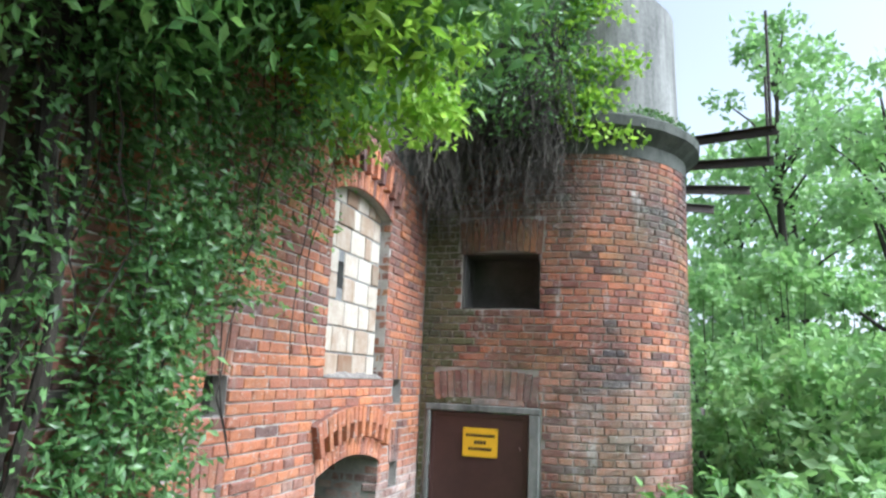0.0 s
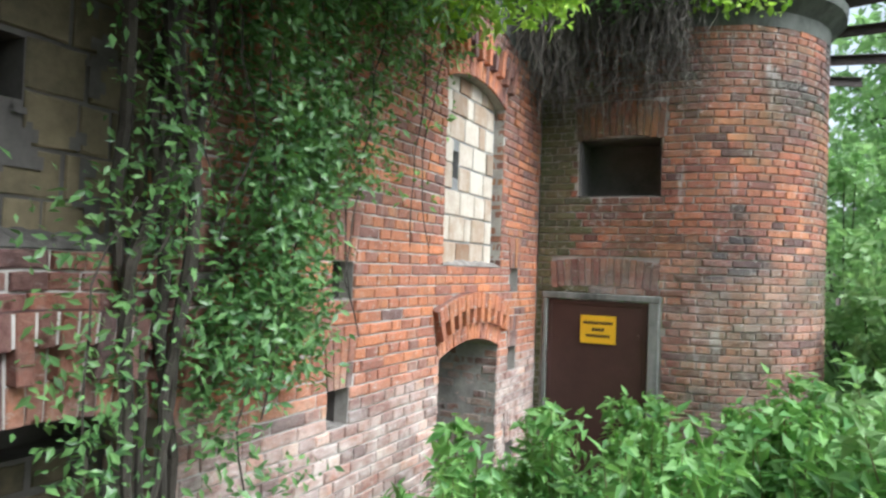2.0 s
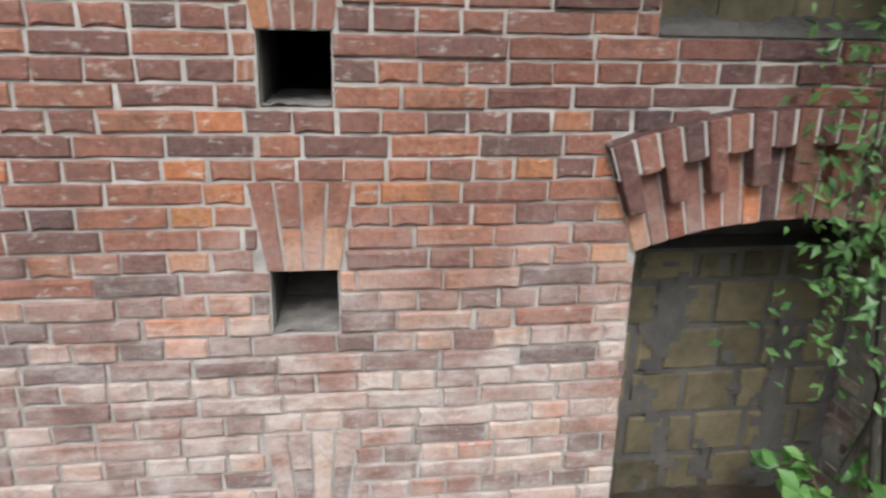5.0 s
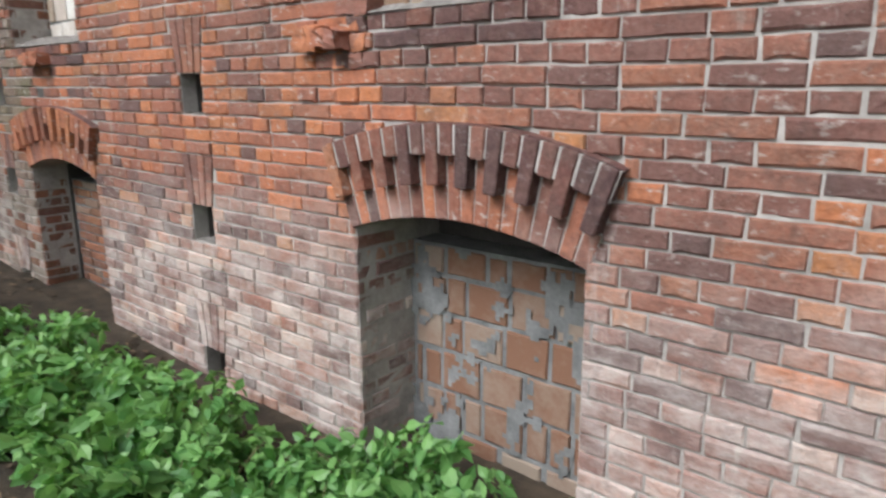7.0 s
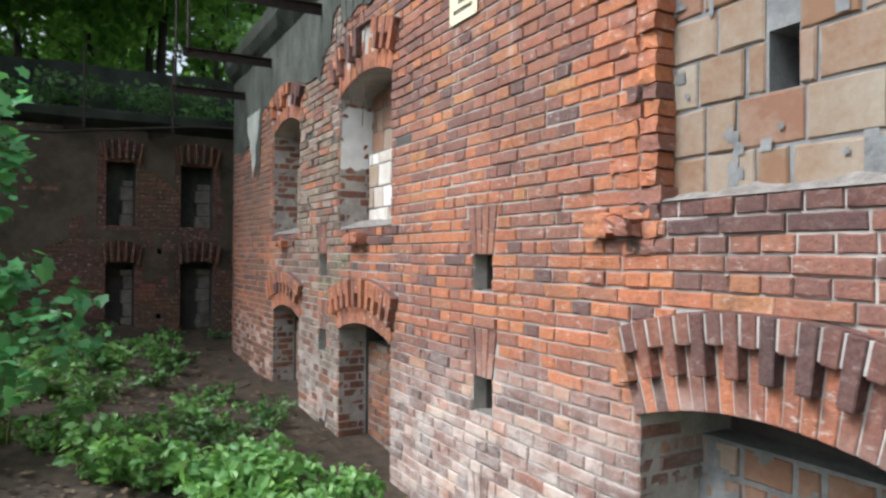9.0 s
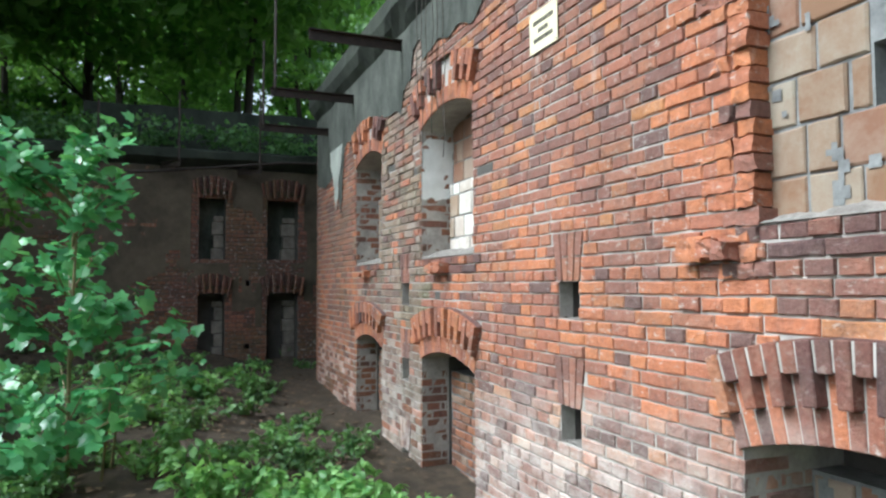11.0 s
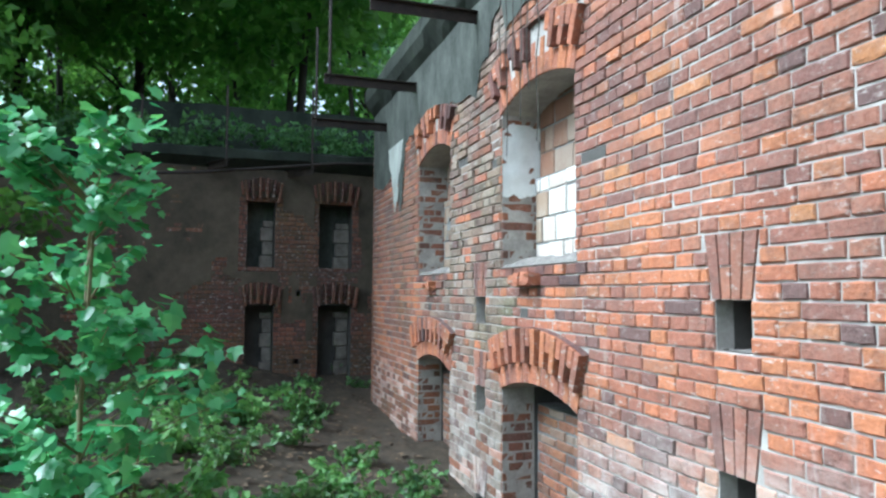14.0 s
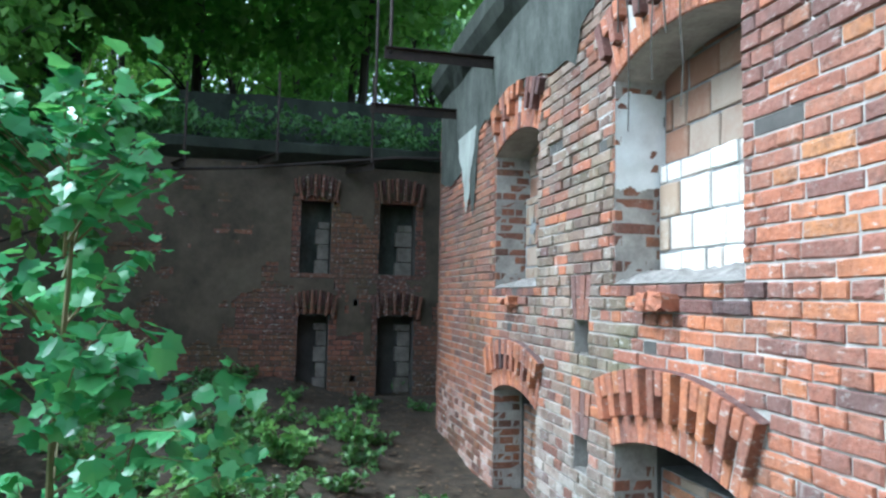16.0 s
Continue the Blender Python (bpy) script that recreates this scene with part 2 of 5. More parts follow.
M_LITTER = plain_material("dead_leaves", (0.045, 0.03, 0.018), (0.16, 0.11, 0.065), 9, 0.9, 0.3, 0.003, piece=0.6)

# ---------------------------------------------------------------- mesh helpers


def part(name, bm, mat, parent=None, label=""):
    me = bpy.data.meshes.new(name)
    bm.to_mesh(me)
    bm.free()
    return part_of(name, me, mat, parent, label)


def part_of(name, me, mat, parent=None, label=""):
    if mat is not None and not me.materials:
        me.materials.append(mat)
    ob = new(name, me)
    if parent is not None:
        ob.parent = parent
    if label:
        ob["label"] = label
    return ob


def mesh_of(name, verts, faces):
    me = bpy.data.meshes.new(name)
    me.from_pydata(verts, [], faces)
    me.update()
    return me


def thing(name, loc, label, category, group="", kind=""):
    ob = new(name)
    ob.location = loc
    bpy.context.view_layer.update()
    return tagged(ob, label, category, group, kind)


def box(bm, x0, x1, y0, y1, z0, z1, m=None, bevel=0.0):
    r = bmesh.ops.create_cube(bm, size=1)
    mat = Matrix.Translation(((x0 + x1) / 2, (y0 + y1) / 2, (z0 + z1) / 2)) @ Matrix.Diagonal((x1 - x0, y1 - y0, z1 - z0, 1))
    bmesh.ops.transform(bm, matrix=(m @ mat) if m else mat, verts=r["verts"])
    if bevel:
        es = {e for v in r["verts"] for e in v.link_edges}
        bmesh.ops.bevel(bm, geom=list(es), offset=bevel, segments=1, affect="EDGES")


def tube(bm, pts, radii, sides=6):
    """A bent, tapering tube through pts."""
    rings = []
    for i, p in enumerate(pts):
        d = (Vector(pts[min(i + 1, len(pts) - 1)]) - Vector(pts[max(i - 1, 0)])).normalized()
        u = d.cross(Vector((0.31, 0.17, 0.93))).normalized()
        w = d.cross(u)
        rings.append([bm.verts.new(Vector(p) + radii[i] * (math.cos(k * math.tau / sides) * u + math.sin(k * math.tau / sides) * w)) for k in range(sides)])
    for a, b in zip(rings, rings[1:]):
        for k in range(sides):
            bm.faces.new((a[k], a[(k + 1) % sides], b[(k + 1) % sides], b[k]))
    bm.faces.new(rings[0][::-1])
    bm.faces.new(rings[-1])


# ---------------------------------------------------------------- bricks
rng = random.Random(7)


def brick_shape(length, height, proud, worn, seed):
    """One brick: its front rounded off, its edges chipped and uneven. Length along x, outwards -y, from its lower left joint."""
    q = random.Random(seed)
    e = 0.002 + 0.002 * worn
    t = sorted((q.uniform(0.2, 0.45), q.uniform(0.55, 0.8)))
    rim = [(0, 0), (t[0], 0), (t[1], 0), (1, 0), (1, 1), (t[1], 1), (t[0], 1), (0, 1)]
    verts = [(u * length, 0.03, v * height) for u, v in rim]
    chip = 0.012 if q.random() < 0.2 else 0.005
    verts += [(u * length + q.uniform(-.003, .003), -proud + 0.007, v * height + q.uniform(-.0035, .0035)) for u, v in rim]
    for u, v in rim:
        k, h = e + q.uniform(0, chip if u in (0, 1) else 0.003), e + q.uniform(0, chip)
        verts.append((u * length + (k if u == 0 else -k if u == 1 else 0), -proud + q.uniform(-.003, .003), v * height + (h if v == 0 else -h)))
    faces = [(16, 17, 22, 23), (17, 18, 21, 22), (18, 19, 20, 21)]
    for a, b in ((0, 8), (8, 16)):
        for k in range(8):
            n = (k + 1) % 8
            faces.append((a + k, a + n, b + n, b + k))
    return verts, faces


def course_runs(u0, u1, z0, z1, gaps, seed, long=0.285, short=0.1425, height=C):
    """Bricks of a wall in cross bond: (u, z, length), with the openings left out. gaps(z) gives the intervals that are open at a height."""
    q = random.Random(seed)
    k0, k1 = math.ceil((z0 - Z0) / height - 0.01), math.floor((z1 - Z0) / height + 0.01)
    for k in range(k0, k1):
        z = Z0 + k * height
        header = k % 2 == 0
        step = short if header else long
        u = u0 - (0.25 * long if header else (0.5 * long if (k // 2) % 2 else 0.0)) - q.uniform(0, 0.02)
        cuts = sorted(gaps(z + height / 2))
        while u < u1:
            w = step * q.uniform(0.95, 1.05)
            if header and q.random() < 0.04 or (not header and q.random() < 0.08):
                w = short if not header else long
            spans = [(max(u, u0), min(u + w, u1))]
            for a, b in cuts:
                spans = [s for lo, hi in spans for s in ((lo, min(hi, a)), (max(lo, b), hi)) if s[1] - s[0] > 0.035]
            for lo, hi in spans:
                if hi - lo > 0.035:
                    yield lo, z, hi - lo
            u += w


def brick_sheet(name, runs, to_world, mat, parent, label, height=C, wear=0.5, worn=None, seed=3):
    """Many bricks joined in one mesh."""
    q = random.Random(seed)
    verts, faces = [], []
    for i, (u, z, w) in enumerate(runs):
        deep = max(q.gauss(0, 0.0022), -0.004)
        if worn and worn(u, z):
            deep += q.uniform(-0.004, 0.012)
        elif q.random() < 0.03:
            deep += q.uniform(0.002, 0.01)
        v, f = brick_shape(w - GROUT, height - GROUT, deep, wear, seed * 9973 + i)
        n = len(verts)
        verts += [to_world(u + GROUT / 2 + a, z + GROUT / 2 + c, b) for a, b, c in v]
        faces += [tuple(n + k for k in g) for g in f]
    ob = part_of(name, mesh_of(name, verts, faces), mat, parent, label)
    ob["kind"] = "stuff"
    return ob


def wall_core(xs, zs, solid, depth, to_world):
    """The mortar body of a wall: solid cells of a grid, with faces on the front, the back and round every opening."""
    bm = bmesh.new()
    nx, nz = len(xs) - 1, len(zs) - 1
    ok = [[solid((xs[i] + xs[i + 1]) / 2, (zs[j] + zs[j + 1]) / 2) for j in range(nz)] for i in range(nx)]
    F = 0.0115

    def quad(*p):
        bm.faces.new([bm.verts.new(to_world(*c)) for c in p])

    for i in range(nx):
        for j in range(nz):
            if not ok[i][j]:
                continue
            a, b, c, d = xs[i], xs[i + 1], zs[j], zs[j + 1]
            quad((a, c, F), (b, c, F), (b, d, F), (a, d, F))
            quad((a, c, depth), (a, d, depth), (b, d, depth), (b, c, depth))
            if i == 0 or not ok[i - 1][j]:
                quad((a, c, F), (a, d, F), (a, d, depth), (a, c, depth))
            if i == nx - 1 or not ok[i + 1][j]:
                quad((b, c, F), (b, c, depth), (b, d, depth), (b, d, F))
            if j == 0 or not ok[i][j - 1]:
                quad((a, c, F), (a, c, depth), (b, c, depth), (b, c, F))
            if j == nz - 1 or not ok[i][j + 1]:
                quad((a, d, F), (b, d, F), (b, d, depth), (a, d, depth))
    return bm


def arc_z(x, x0, x1, spring, rise):
    """Height of a flat segmental arch over the opening x0 to x1."""
    h = (x1 - x0) / 2
    r = (h * h + rise * rise) / (2 * rise)
    t = x - (x0 + x1) / 2
    return spring + math.sqrt(max(r * r - t * t, 0)) - (r - rise)


# ---------------------------------------------------------------- plan
WALL_L, WALL_R, WALL_T = -11.2, 7.6, 4.75
FOOT = -0.6
NICHES = [(5.04, 6.27), (1.17, 2.41), (-2.377, -1.144), (-6.37, -5.15), (-8.82, -7.68)]
LOOPS = [6.655, 3.69, 0.004, -3.74, -6.85]
LOOP_W = 0.226
ROWS = [(Z0 - 3 * C, Z0), (Z0 - 13 * C, Z0 - 10 * C), (Z0 - 25 * C, Z0 - 22 * C)]
SPRING, RISE = 1.37, 0.105
SILLS, WSPRING, WRISE = (Z0, Z0, Z0 + 3 * C, Z0 + 3 * C, Z0 + 3 * C), 3.6, 0.12
DEEP = 0.75
flat = lambda u, z, d: (u, d, z)
sag = lambda u, z: 0.009 * noise.noise(Vector((u * 0.9, z * 0.8, 7))) + 0.004 * noise.noise(Vector((u * 3.1, z * 2.2, 3)))
laid = lambda u, z, d: (u, d + 0.008 * noise.noise(Vector((u * 1.1, z * 1.3, 11))), z + sag(u, z))


def openings(z):
    out = []
    for c in LOOPS:
        for lo, hi in ROWS:
            if lo < z < hi:
                out.append((c - LOOP_W / 2, c + LOOP_W / 2))
            if hi < z < hi + 4 * C:        # wedge lintel over it
                k = 0.012 + 0.05 * (z - hi) / (4 * C)
                out.append((c - LOOP_W / 2 - k, c + LOOP_W / 2 + k))
    for (a, b), SILL in zip(NICHES, SILLS):
        for spring, rise, foot in ((SPRING, RISE, -9), (WSPRING, WRISE, SILL)):
            band = 0.40
            if foot < z < spring + 0.0:
                out.append((a, b))
            elif spring <= z < spring + rise + band:
                if z < arc_z((a + b) / 2, a, b, spring, rise) + band:
                    lean = 0.01 + 0.3 * (z - spring)
                    w0 = [x for x in np.linspace(a - lean, b + lean, 60) if z < arc_z(min(max(x, a), b), a, b, spring, rise) + band]
                    if w0:
                        out.append((w0[0], w0[-1]))
    return out


def in_hole(x, z):
    for c in LOOPS:
        if abs(x - c) < LOOP_W / 2 and any(lo < z < hi for lo, hi in ROWS):
            return True
    return any(a < x < b and (z < SPRING + RISE or sill < z < WSPRING + WRISE) for (a, b), sill in zip(NICHES, SILLS))


# ---------------------------------------------------------------- main wall
xs = sorted({WALL_L, WALL_R, *[c + s * LOOP_W / 2 for c in LOOPS for s in (-1, 1)], *[x for n in NICHES for x in n]})
zs = sorted({FOOT, WALL_T, *SILLS, WSPRING + WRISE, SPRING + RISE, *[z for r in ROWS for z in r]})
wall = part("wall_front", wall_core(xs, zs, lambda x, z: not in_hole(x, z), DEEP, flat), M_MORTAR)
tagged(wall, "weathered red brick fort wall with loopholes and arched niches", "wall", kind="structure")


def worn_at(u, z):
    return (-2.85 < u < -2.3 and 1.9 < z < 3.5) or (-7.8 < u < -6.3 and 2.0 < z < 3.9) or (-9.2 < u < -8.7 and 2.2 < z < 3.6) or (-5.1 < u < -4.6 and 3.4 < z < 4.2)


# the bricks that the path passes nearest are pieces of their own
near, rest = [], []
for u, z, w in course_runs(WALL_L, 7.34, FOOT + 0.5, WALL_T, openings, 11):
    (near if -1.05 < u < 1.02 and 0.62 < z < 2.15 and len(near) < 300 else rest).append((u, z, w))


def sooty(u, z):
    if 0.6 < u < 2.9 and 1.75 < z < 2.35:
        return True
    return any(a - 0.1 < u < b + 0.05 and sill - 2.2 * C < z < sill for (a, b), sill in zip(NICHES[1:], SILLS[1:]))


def orange_share(u, z):
    if -2.95 < u < -2.3 and 2.2 < z < 4.0:
        return 0.97
    if -4.9 < u < -2.2 and 1.35 < z < 2.75:
        return 0.6
    if 2.6 < u < 7.3 and 1.2 < z < 2.3:
        return 0.88
    if 2.6 < u < 7.3 and z > 2.3:
        return 0.4
    if -6.6 < u < -4.9 and 1.45 < z < 2.7:
        return 0.5
    if u < -9 and z < 2.2:
        return 0.4
    return 0.06


MISSING = [(-4.98, 3.0), (-5.98, 1.98), (-8.35, 2.0), (-8.2, 2.28), (2.62, 2.02), (-7.3, 3.35), (-6.55, 3.2), (-2.42, 3.25), (1.0, 2.16)]


def gone(u, z, w):
    return any(u - 0.02 < x < u + w + 0.02 and z < y < z + C for x, y in MISSING)


for u, z, w in rest:
    if gone(u, z, w):
        # no real hollow: a dark plate paints the shade of the missing brick
        bm = bmesh.new()
        box(bm, u + 0.006, u + w - 0.006, 0.008, 0.03, z + 0.004, z + C - 0.004)
        part("hollow_shade_plate", bm, M_DARK, wall)
rest = [b for b in rest if not gone(*b)]
oq = random.Random(4)
pick = [3 if sooty(u, z) and oq.random() < 0.75 else 1 if oq.random() < orange_share(u, z) else (2 if -9.0 < u < -6.3 and oq.random() < (0.85 if -7.75 < u < -6.3 else 0.4) else 4 if u < -8.6 or (u < -6.3 and oq.random() < 0.6) else 0) for u, z, w in rest]
brick_sheet("brick_courses", [b for b, o in zip(rest, pick) if o == 0], laid, M_BRICK, wall, "red and brown bricks in cross bond", worn=worn_at)
brick_sheet("stained_bricks", [b for b, o in zip(rest, pick) if o == 2], laid, M_GREYBRICK, wall, "bricks stained pale with lime and moss", worn=worn_at, seed=15)
brick_sheet("damp_bricks", [b for b, o in zip(rest, pick) if o == 4], laid, M_DAMP, wall, "damp dark red bricks", worn=worn_at, seed=27)
brick_sheet("sooty_bricks", [b for b, o in zip(rest, pick) if o == 3], laid, M_DARKARCH, wall, "sooty crumbling bricks under a window", worn=lambda u, z: True, seed=21)
brick_sheet("orange_bricks", [b for b, o in zip(rest, pick) if o == 1], laid, M_ORANGE, wall, "weathered bright orange bricks", worn=worn_at, seed=8)
shared = {}
for i, (u, z, w) in enumerate(near):
    m = M_DARKARCH if sooty(u, z) and oq.random() < 0.75 else M_ORANGE if oq.random() < orange_share(u, z) else M_BRICK
    key = (round(w * 80), i % 4, m.name)
    if key not in shared:
        v, f = brick_shape(round(w * 80) / 80 - GROUT, C - GROUT, 0.0, 0.5, i)
        shared[key] = mesh_of("brick", v, f)
        shared[key].materials.append(m)
    ob = part_of("brick", shared[key], None, wall)
    ob.location = (u + GROUT / 2, rng.gauss(0, 0.002) + 0.008 * noise.noise(Vector((u * 1.1, z * 1.3, 11))), z + GROUT / 2 + sag(u + w / 2, z))

# wedge lintels of soldier bricks over the loopholes
for c in LOOPS:
    for lo, hi in ROWS:
        bm = bmesh.new()
        for k in range(4):
            t = (k - 1.5) / 4
            for part_z in (((0, 4 * C),) if k % 2 == 0 else ((0, 2 * C), (2 * C, 4 * C))):
                lo_w, up_w = (LOOP_W + 0.02) / 4, (LOOP_W + 0.12) / 4
                at = lambda s, h: (c + (t * 4 + s * 0.5) * (lo_w + (up_w - lo_w) * h / (4 * C)) - s * GROUT / 2)
                a, b = part_z[0] + GROUT / 2, part_z[1] - GROUT / 2
                y = rng.uniform(-0.004, 0.002)
                f = [(at(-1, a), y, hi + a), (at(1, a), y, hi + a), (at(1, b), y, hi + b), (at(-1, b), y, hi + b)]
                front = [bm.verts.new(p) for p in f]
                back = [bm.verts.new((p[0], 0.03, p[2])) for p in f]
                bm.faces.new(front)
                for q in range(4):
                    bm.faces.new((front[q], back[q], back[(q + 1) % 4], front[(q + 1) % 4]))
        part("lintel", bm, M_BRICK, wall)
        # thin dark sheets inside the loophole, standing in for its inner shade
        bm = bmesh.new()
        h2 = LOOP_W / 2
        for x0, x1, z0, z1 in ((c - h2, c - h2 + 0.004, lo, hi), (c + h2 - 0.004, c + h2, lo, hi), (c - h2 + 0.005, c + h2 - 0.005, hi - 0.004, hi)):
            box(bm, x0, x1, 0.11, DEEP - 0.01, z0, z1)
        part("loophole_shade_lining", bm, M_DARK, wall)
        # dusty ledge inside
        bm = bmesh.new()
        bmesh.ops.create_grid(bm, x_segments=8, y_segments=10, size=0.5)
        for v in bm.verts:
            v.co = Vector((c + v.co.x * LOOP_W, 0.2 + v.co.y * 0.36, lo + 0.004 + 0.03 * noise.noise(v.co * 7) ** 2 ))
        part("ledge_dust", bm, M_DEBRIS, wall)

# reveals of the niches and windows, in brick
for (a, b), SILL in zip(NICHES, SILLS):
    for z0, z1 in ((FOOT + 0.5, SPRING), (SILL, WSPRING)):
        no = lambda z: []
        dp = (0.72 if a > -5 else 0.28) if z0 < 0 else 0.42
        brick_sheet("reveal", course_runs(0.0, dp, z0, z1, no, int(a * 100) + 3), lambda u, z, d, a=a: (a - d, u, z), M_BRICK if a > -5 else M_DAMP, wall, "")
        if z0 == SILL and -7 < a < -6:      # flaking whitewashed plaster left on the upper reveal
            bm = bmesh.new()
            bmesh.ops.create_grid(bm, x_segments=40, y_segments=60, size=0.5)
            for v in bm.verts:
                u, z = 0.21 + v.co.x * 0.4, 3.24 + v.co.y * 0.66
                v.co = Vector((a + 0.007 + 0.006 * noise.noise(Vector((u * 9, z * 7, 1))), u, z))
            loose = [f for f in bm.faces if abs(f.calc_center_median().z - 3.24) > 0.27 + 0.09 * noise.noise(f.calc_center_median() * 9) or f.calc_center_median().y > 0.36 + 0.05 * noise.noise(f.calc_center_median() * 13)]
            bmesh.ops.delete(bm, geom=loose, context="FACES")
            part("whitewash_patch", bm, M_WHITE, wall, "flaking white plaster on a window reveal")
        brick_sheet("reveal", course_runs(0.0, dp, z0, z1, no, int(b * 100) + 5), lambda u, z, d, b=b, dp=dp: (b + d, dp - u, z), M_BRICK if a > -5 else M_DAMP, wall, "")
    if a < -5:      # dark sheets behind the reveals; the void's shade is their colour
        bm = bmesh.new()
        for x0, x1 in ((a, a + 0.012), (b - 0.012, b)):
            box(bm, x0, x1, 0.29, DEEP - 0.01, FOOT + 0.1, SPRING + 0.02)
        part("niche_shade_lining", bm, M_DARK, wall)
    # rounded heads of the openings, filled down to the arch
    for spring, rise in ((SPRING, RISE), (WSPRING, WRISE)):
        bm = bmesh.new()
        n = 14
        for k in range(n):
            x0, x1 = a + (b - a) * k / n, a + (b - a) * (k + 1) / n
            p0, p1, top = arc_z(x0, a, b, spring, rise), arc_z(x1, a, b, spring, rise), spring + rise + 0.001
            for q in (((x0, 0.012, p0), (x1, 0.012, p1), (x1, 0.012, top), (x0, 0.012, top)), ((x0, 0.012, p0), (x0, DEEP, p0), (x1, DEEP, p1), (x1, 0.012, p1))):
                bm.faces.new([bm.verts.new(c) for c in q])
        part("arch_soffit", bm, M_MORTAR, wall)


# ---------------------------------------------------------------- arch hoods
def voussoir(name, w0, w1, h, proud, mat):
    """A tapered arch brick standing on its narrow end."""
    bm = bmesh.new()
    box(bm, -0.5, 0.5, -proud, 0.05, 0, 1, bevel=0.0)
    for v in bm.verts:
        s = v.co.z
        v.co.x *= (w0 + (w1 - w0) * s)
        v.co.z *= h
    bmesh.ops.bevel(bm, geom=bm.edges[:], offset=0.005, segments=1, affect="EDGES")
    me = bpy.data.meshes.new(name)
    bm.to_mesh(me)
    bm.free()
    me.materials.append(mat)
    return me


V_RING = {m.name: voussoir("ring_brick", 0.0625, 0.0655, 0.145, 0.006, m) for m in (M_ORANGE, M_DARKARCH, M_BRICK)}
V_TALL = {m.name: voussoir("ring_brick_tall", 0.0625, 0.068, 0.272, 0.004, m) for m in (M_ORANGE, M_DARKARCH, M_BRICK)}
V_LONG = {m.name: voussoir("hood_brick_long", 0.062, 0.068, 0.255, 0.062, m) for m in (M_ORANGE, M_DARKARCH, M_BRICK)}
V_SHORT = {m.name: voussoir("hood_brick_short", 0.065, 0.069, 0.13, 0.058, m) for m in (M_ORANGE, M_DARKARCH, M_BRICK)}


def arch_hood(a, b, spring, rise, dark, seed, label, missing=0.0):
    q = random.Random(seed)
    h = (b - a) / 2
    r = (h * h + rise * rise) / (2 * rise)
    cx, cz = (a + b) / 2, spring + rise - r
    half = math.asin(h / r) + 0.008
    hood = thing("arch_hood", (cx, 0, spring), label, "brick arch", "dentilled arch hoods")
    n = round(2 * half * r / 0.068)
    inv = hood.matrix_world.inverted()

    def lay(me, ang, rad):
        ob = part_of("voussoir", me, None, hood)
        ob.matrix_local = inv @ Matrix.Translation((cx + rad * math.sin(ang), q.uniform(-0.003, 0.003), cz + rad * math.cos(ang))) @ Matrix.Rotation(ang, 4, "Y")

    for k in range(n):
        ang = -half + (k + 0.5) * 2 * half / n
        other = M_BRICK if dark > 0.5 else M_ORANGE
        m = M_DARKARCH if q.random() < dark * 0.8 else other
        lay((V_TALL if k % 2 else V_RING)[m.name if q.random() < 0.25 else (M_ORANGE if q.random() < (0.65 if dark < 0.95 else 0.25) else other).name], ang, r)
        if q.random() < missing:
            continue
        if k % 2 == 0:
            lay(V_LONG[m.name], ang, r + 0.15)
        else:
            lay(V_SHORT[m.name], ang, r + 0.275)
    # pale joints between the dentils, and the mortar bed behind them
    bm = bmesh.new()
    prev = None
    for k in range(n + 1):
        ang = -half + k * 2 * half / n
        cur = [bm.verts.new((rad * math.sin(ang), y, cz + rad * math.cos(ang) - spring)) for rad, y in ((r + 0.284, 0.004), (r + 0.284, -0.05), (r + 0.402, -0.05), (r + 0.402, 0.004))]
        if prev:
            for e in range(3):
                bm.faces.new((prev[e], cur[e], cur[e + 1], prev[e + 1]))
        prev = cur
    if missing < 0.05:
        part("joint_mortar", bm, M_MORTAR, hood)
    else:
        bm.free()
    bm = bmesh.new()
    prev = None
    for k in range(n + 1):
        ang = -half + k * 2 * half / n
        cur = [bm.verts.new((cx + rad * math.sin(ang) - cx, y, cz + rad * math.cos(ang) - spring)) for rad, y in ((r + 0.004, 0.002), (r + 0.40, 0.002))]
        if prev:
            bm.faces.new((prev[0], cur[0], cur[1], prev[1]))
        prev = cur
    part("mortar_bed", bm, M_MORTAR, hood)
    bm = bmesh.new()
    prev = None
    for k in range(n + 1):
        ang = -half + k * 2 * half / n
        cur = [bm.verts.new((rad * math.sin(ang), y, cz + rad * math.cos(ang) - spring)) for rad, y in ((r + 0.401, 0.0), (r + 0.407, -0.04), (r + 0.413, 0.02))]
        if prev:
            bm.faces.new((prev[0], cur[0], cur[1], prev[1]))
            bm.faces.new((prev[1], cur[1], cur[2], prev[2]))
        prev = cur
    part("weathering", bm, M_DARKARCH, hood)


# share of dark bricks; the second adds the ivy's shade to its soot
DARKNESS = [0.1, 1.0, 0.85, 0.35, 0.25]
for i, (a, b) in enumerate(NICHES):
    arch_hood(a, b, SPRING, RISE, DARKNESS[i], 20 + i, ("orange" if DARKNESS[i] < 0.4 else "sooty dark red") + " brick arch with dentils over a niche", 0.1 if i > 2 else 0.0)
    if i != 2:
        arch_hood(a, b, WSPRING, WRISE, 0.4, 40 + i, "crumbling red brick arch with dentils over a window", 0.25)


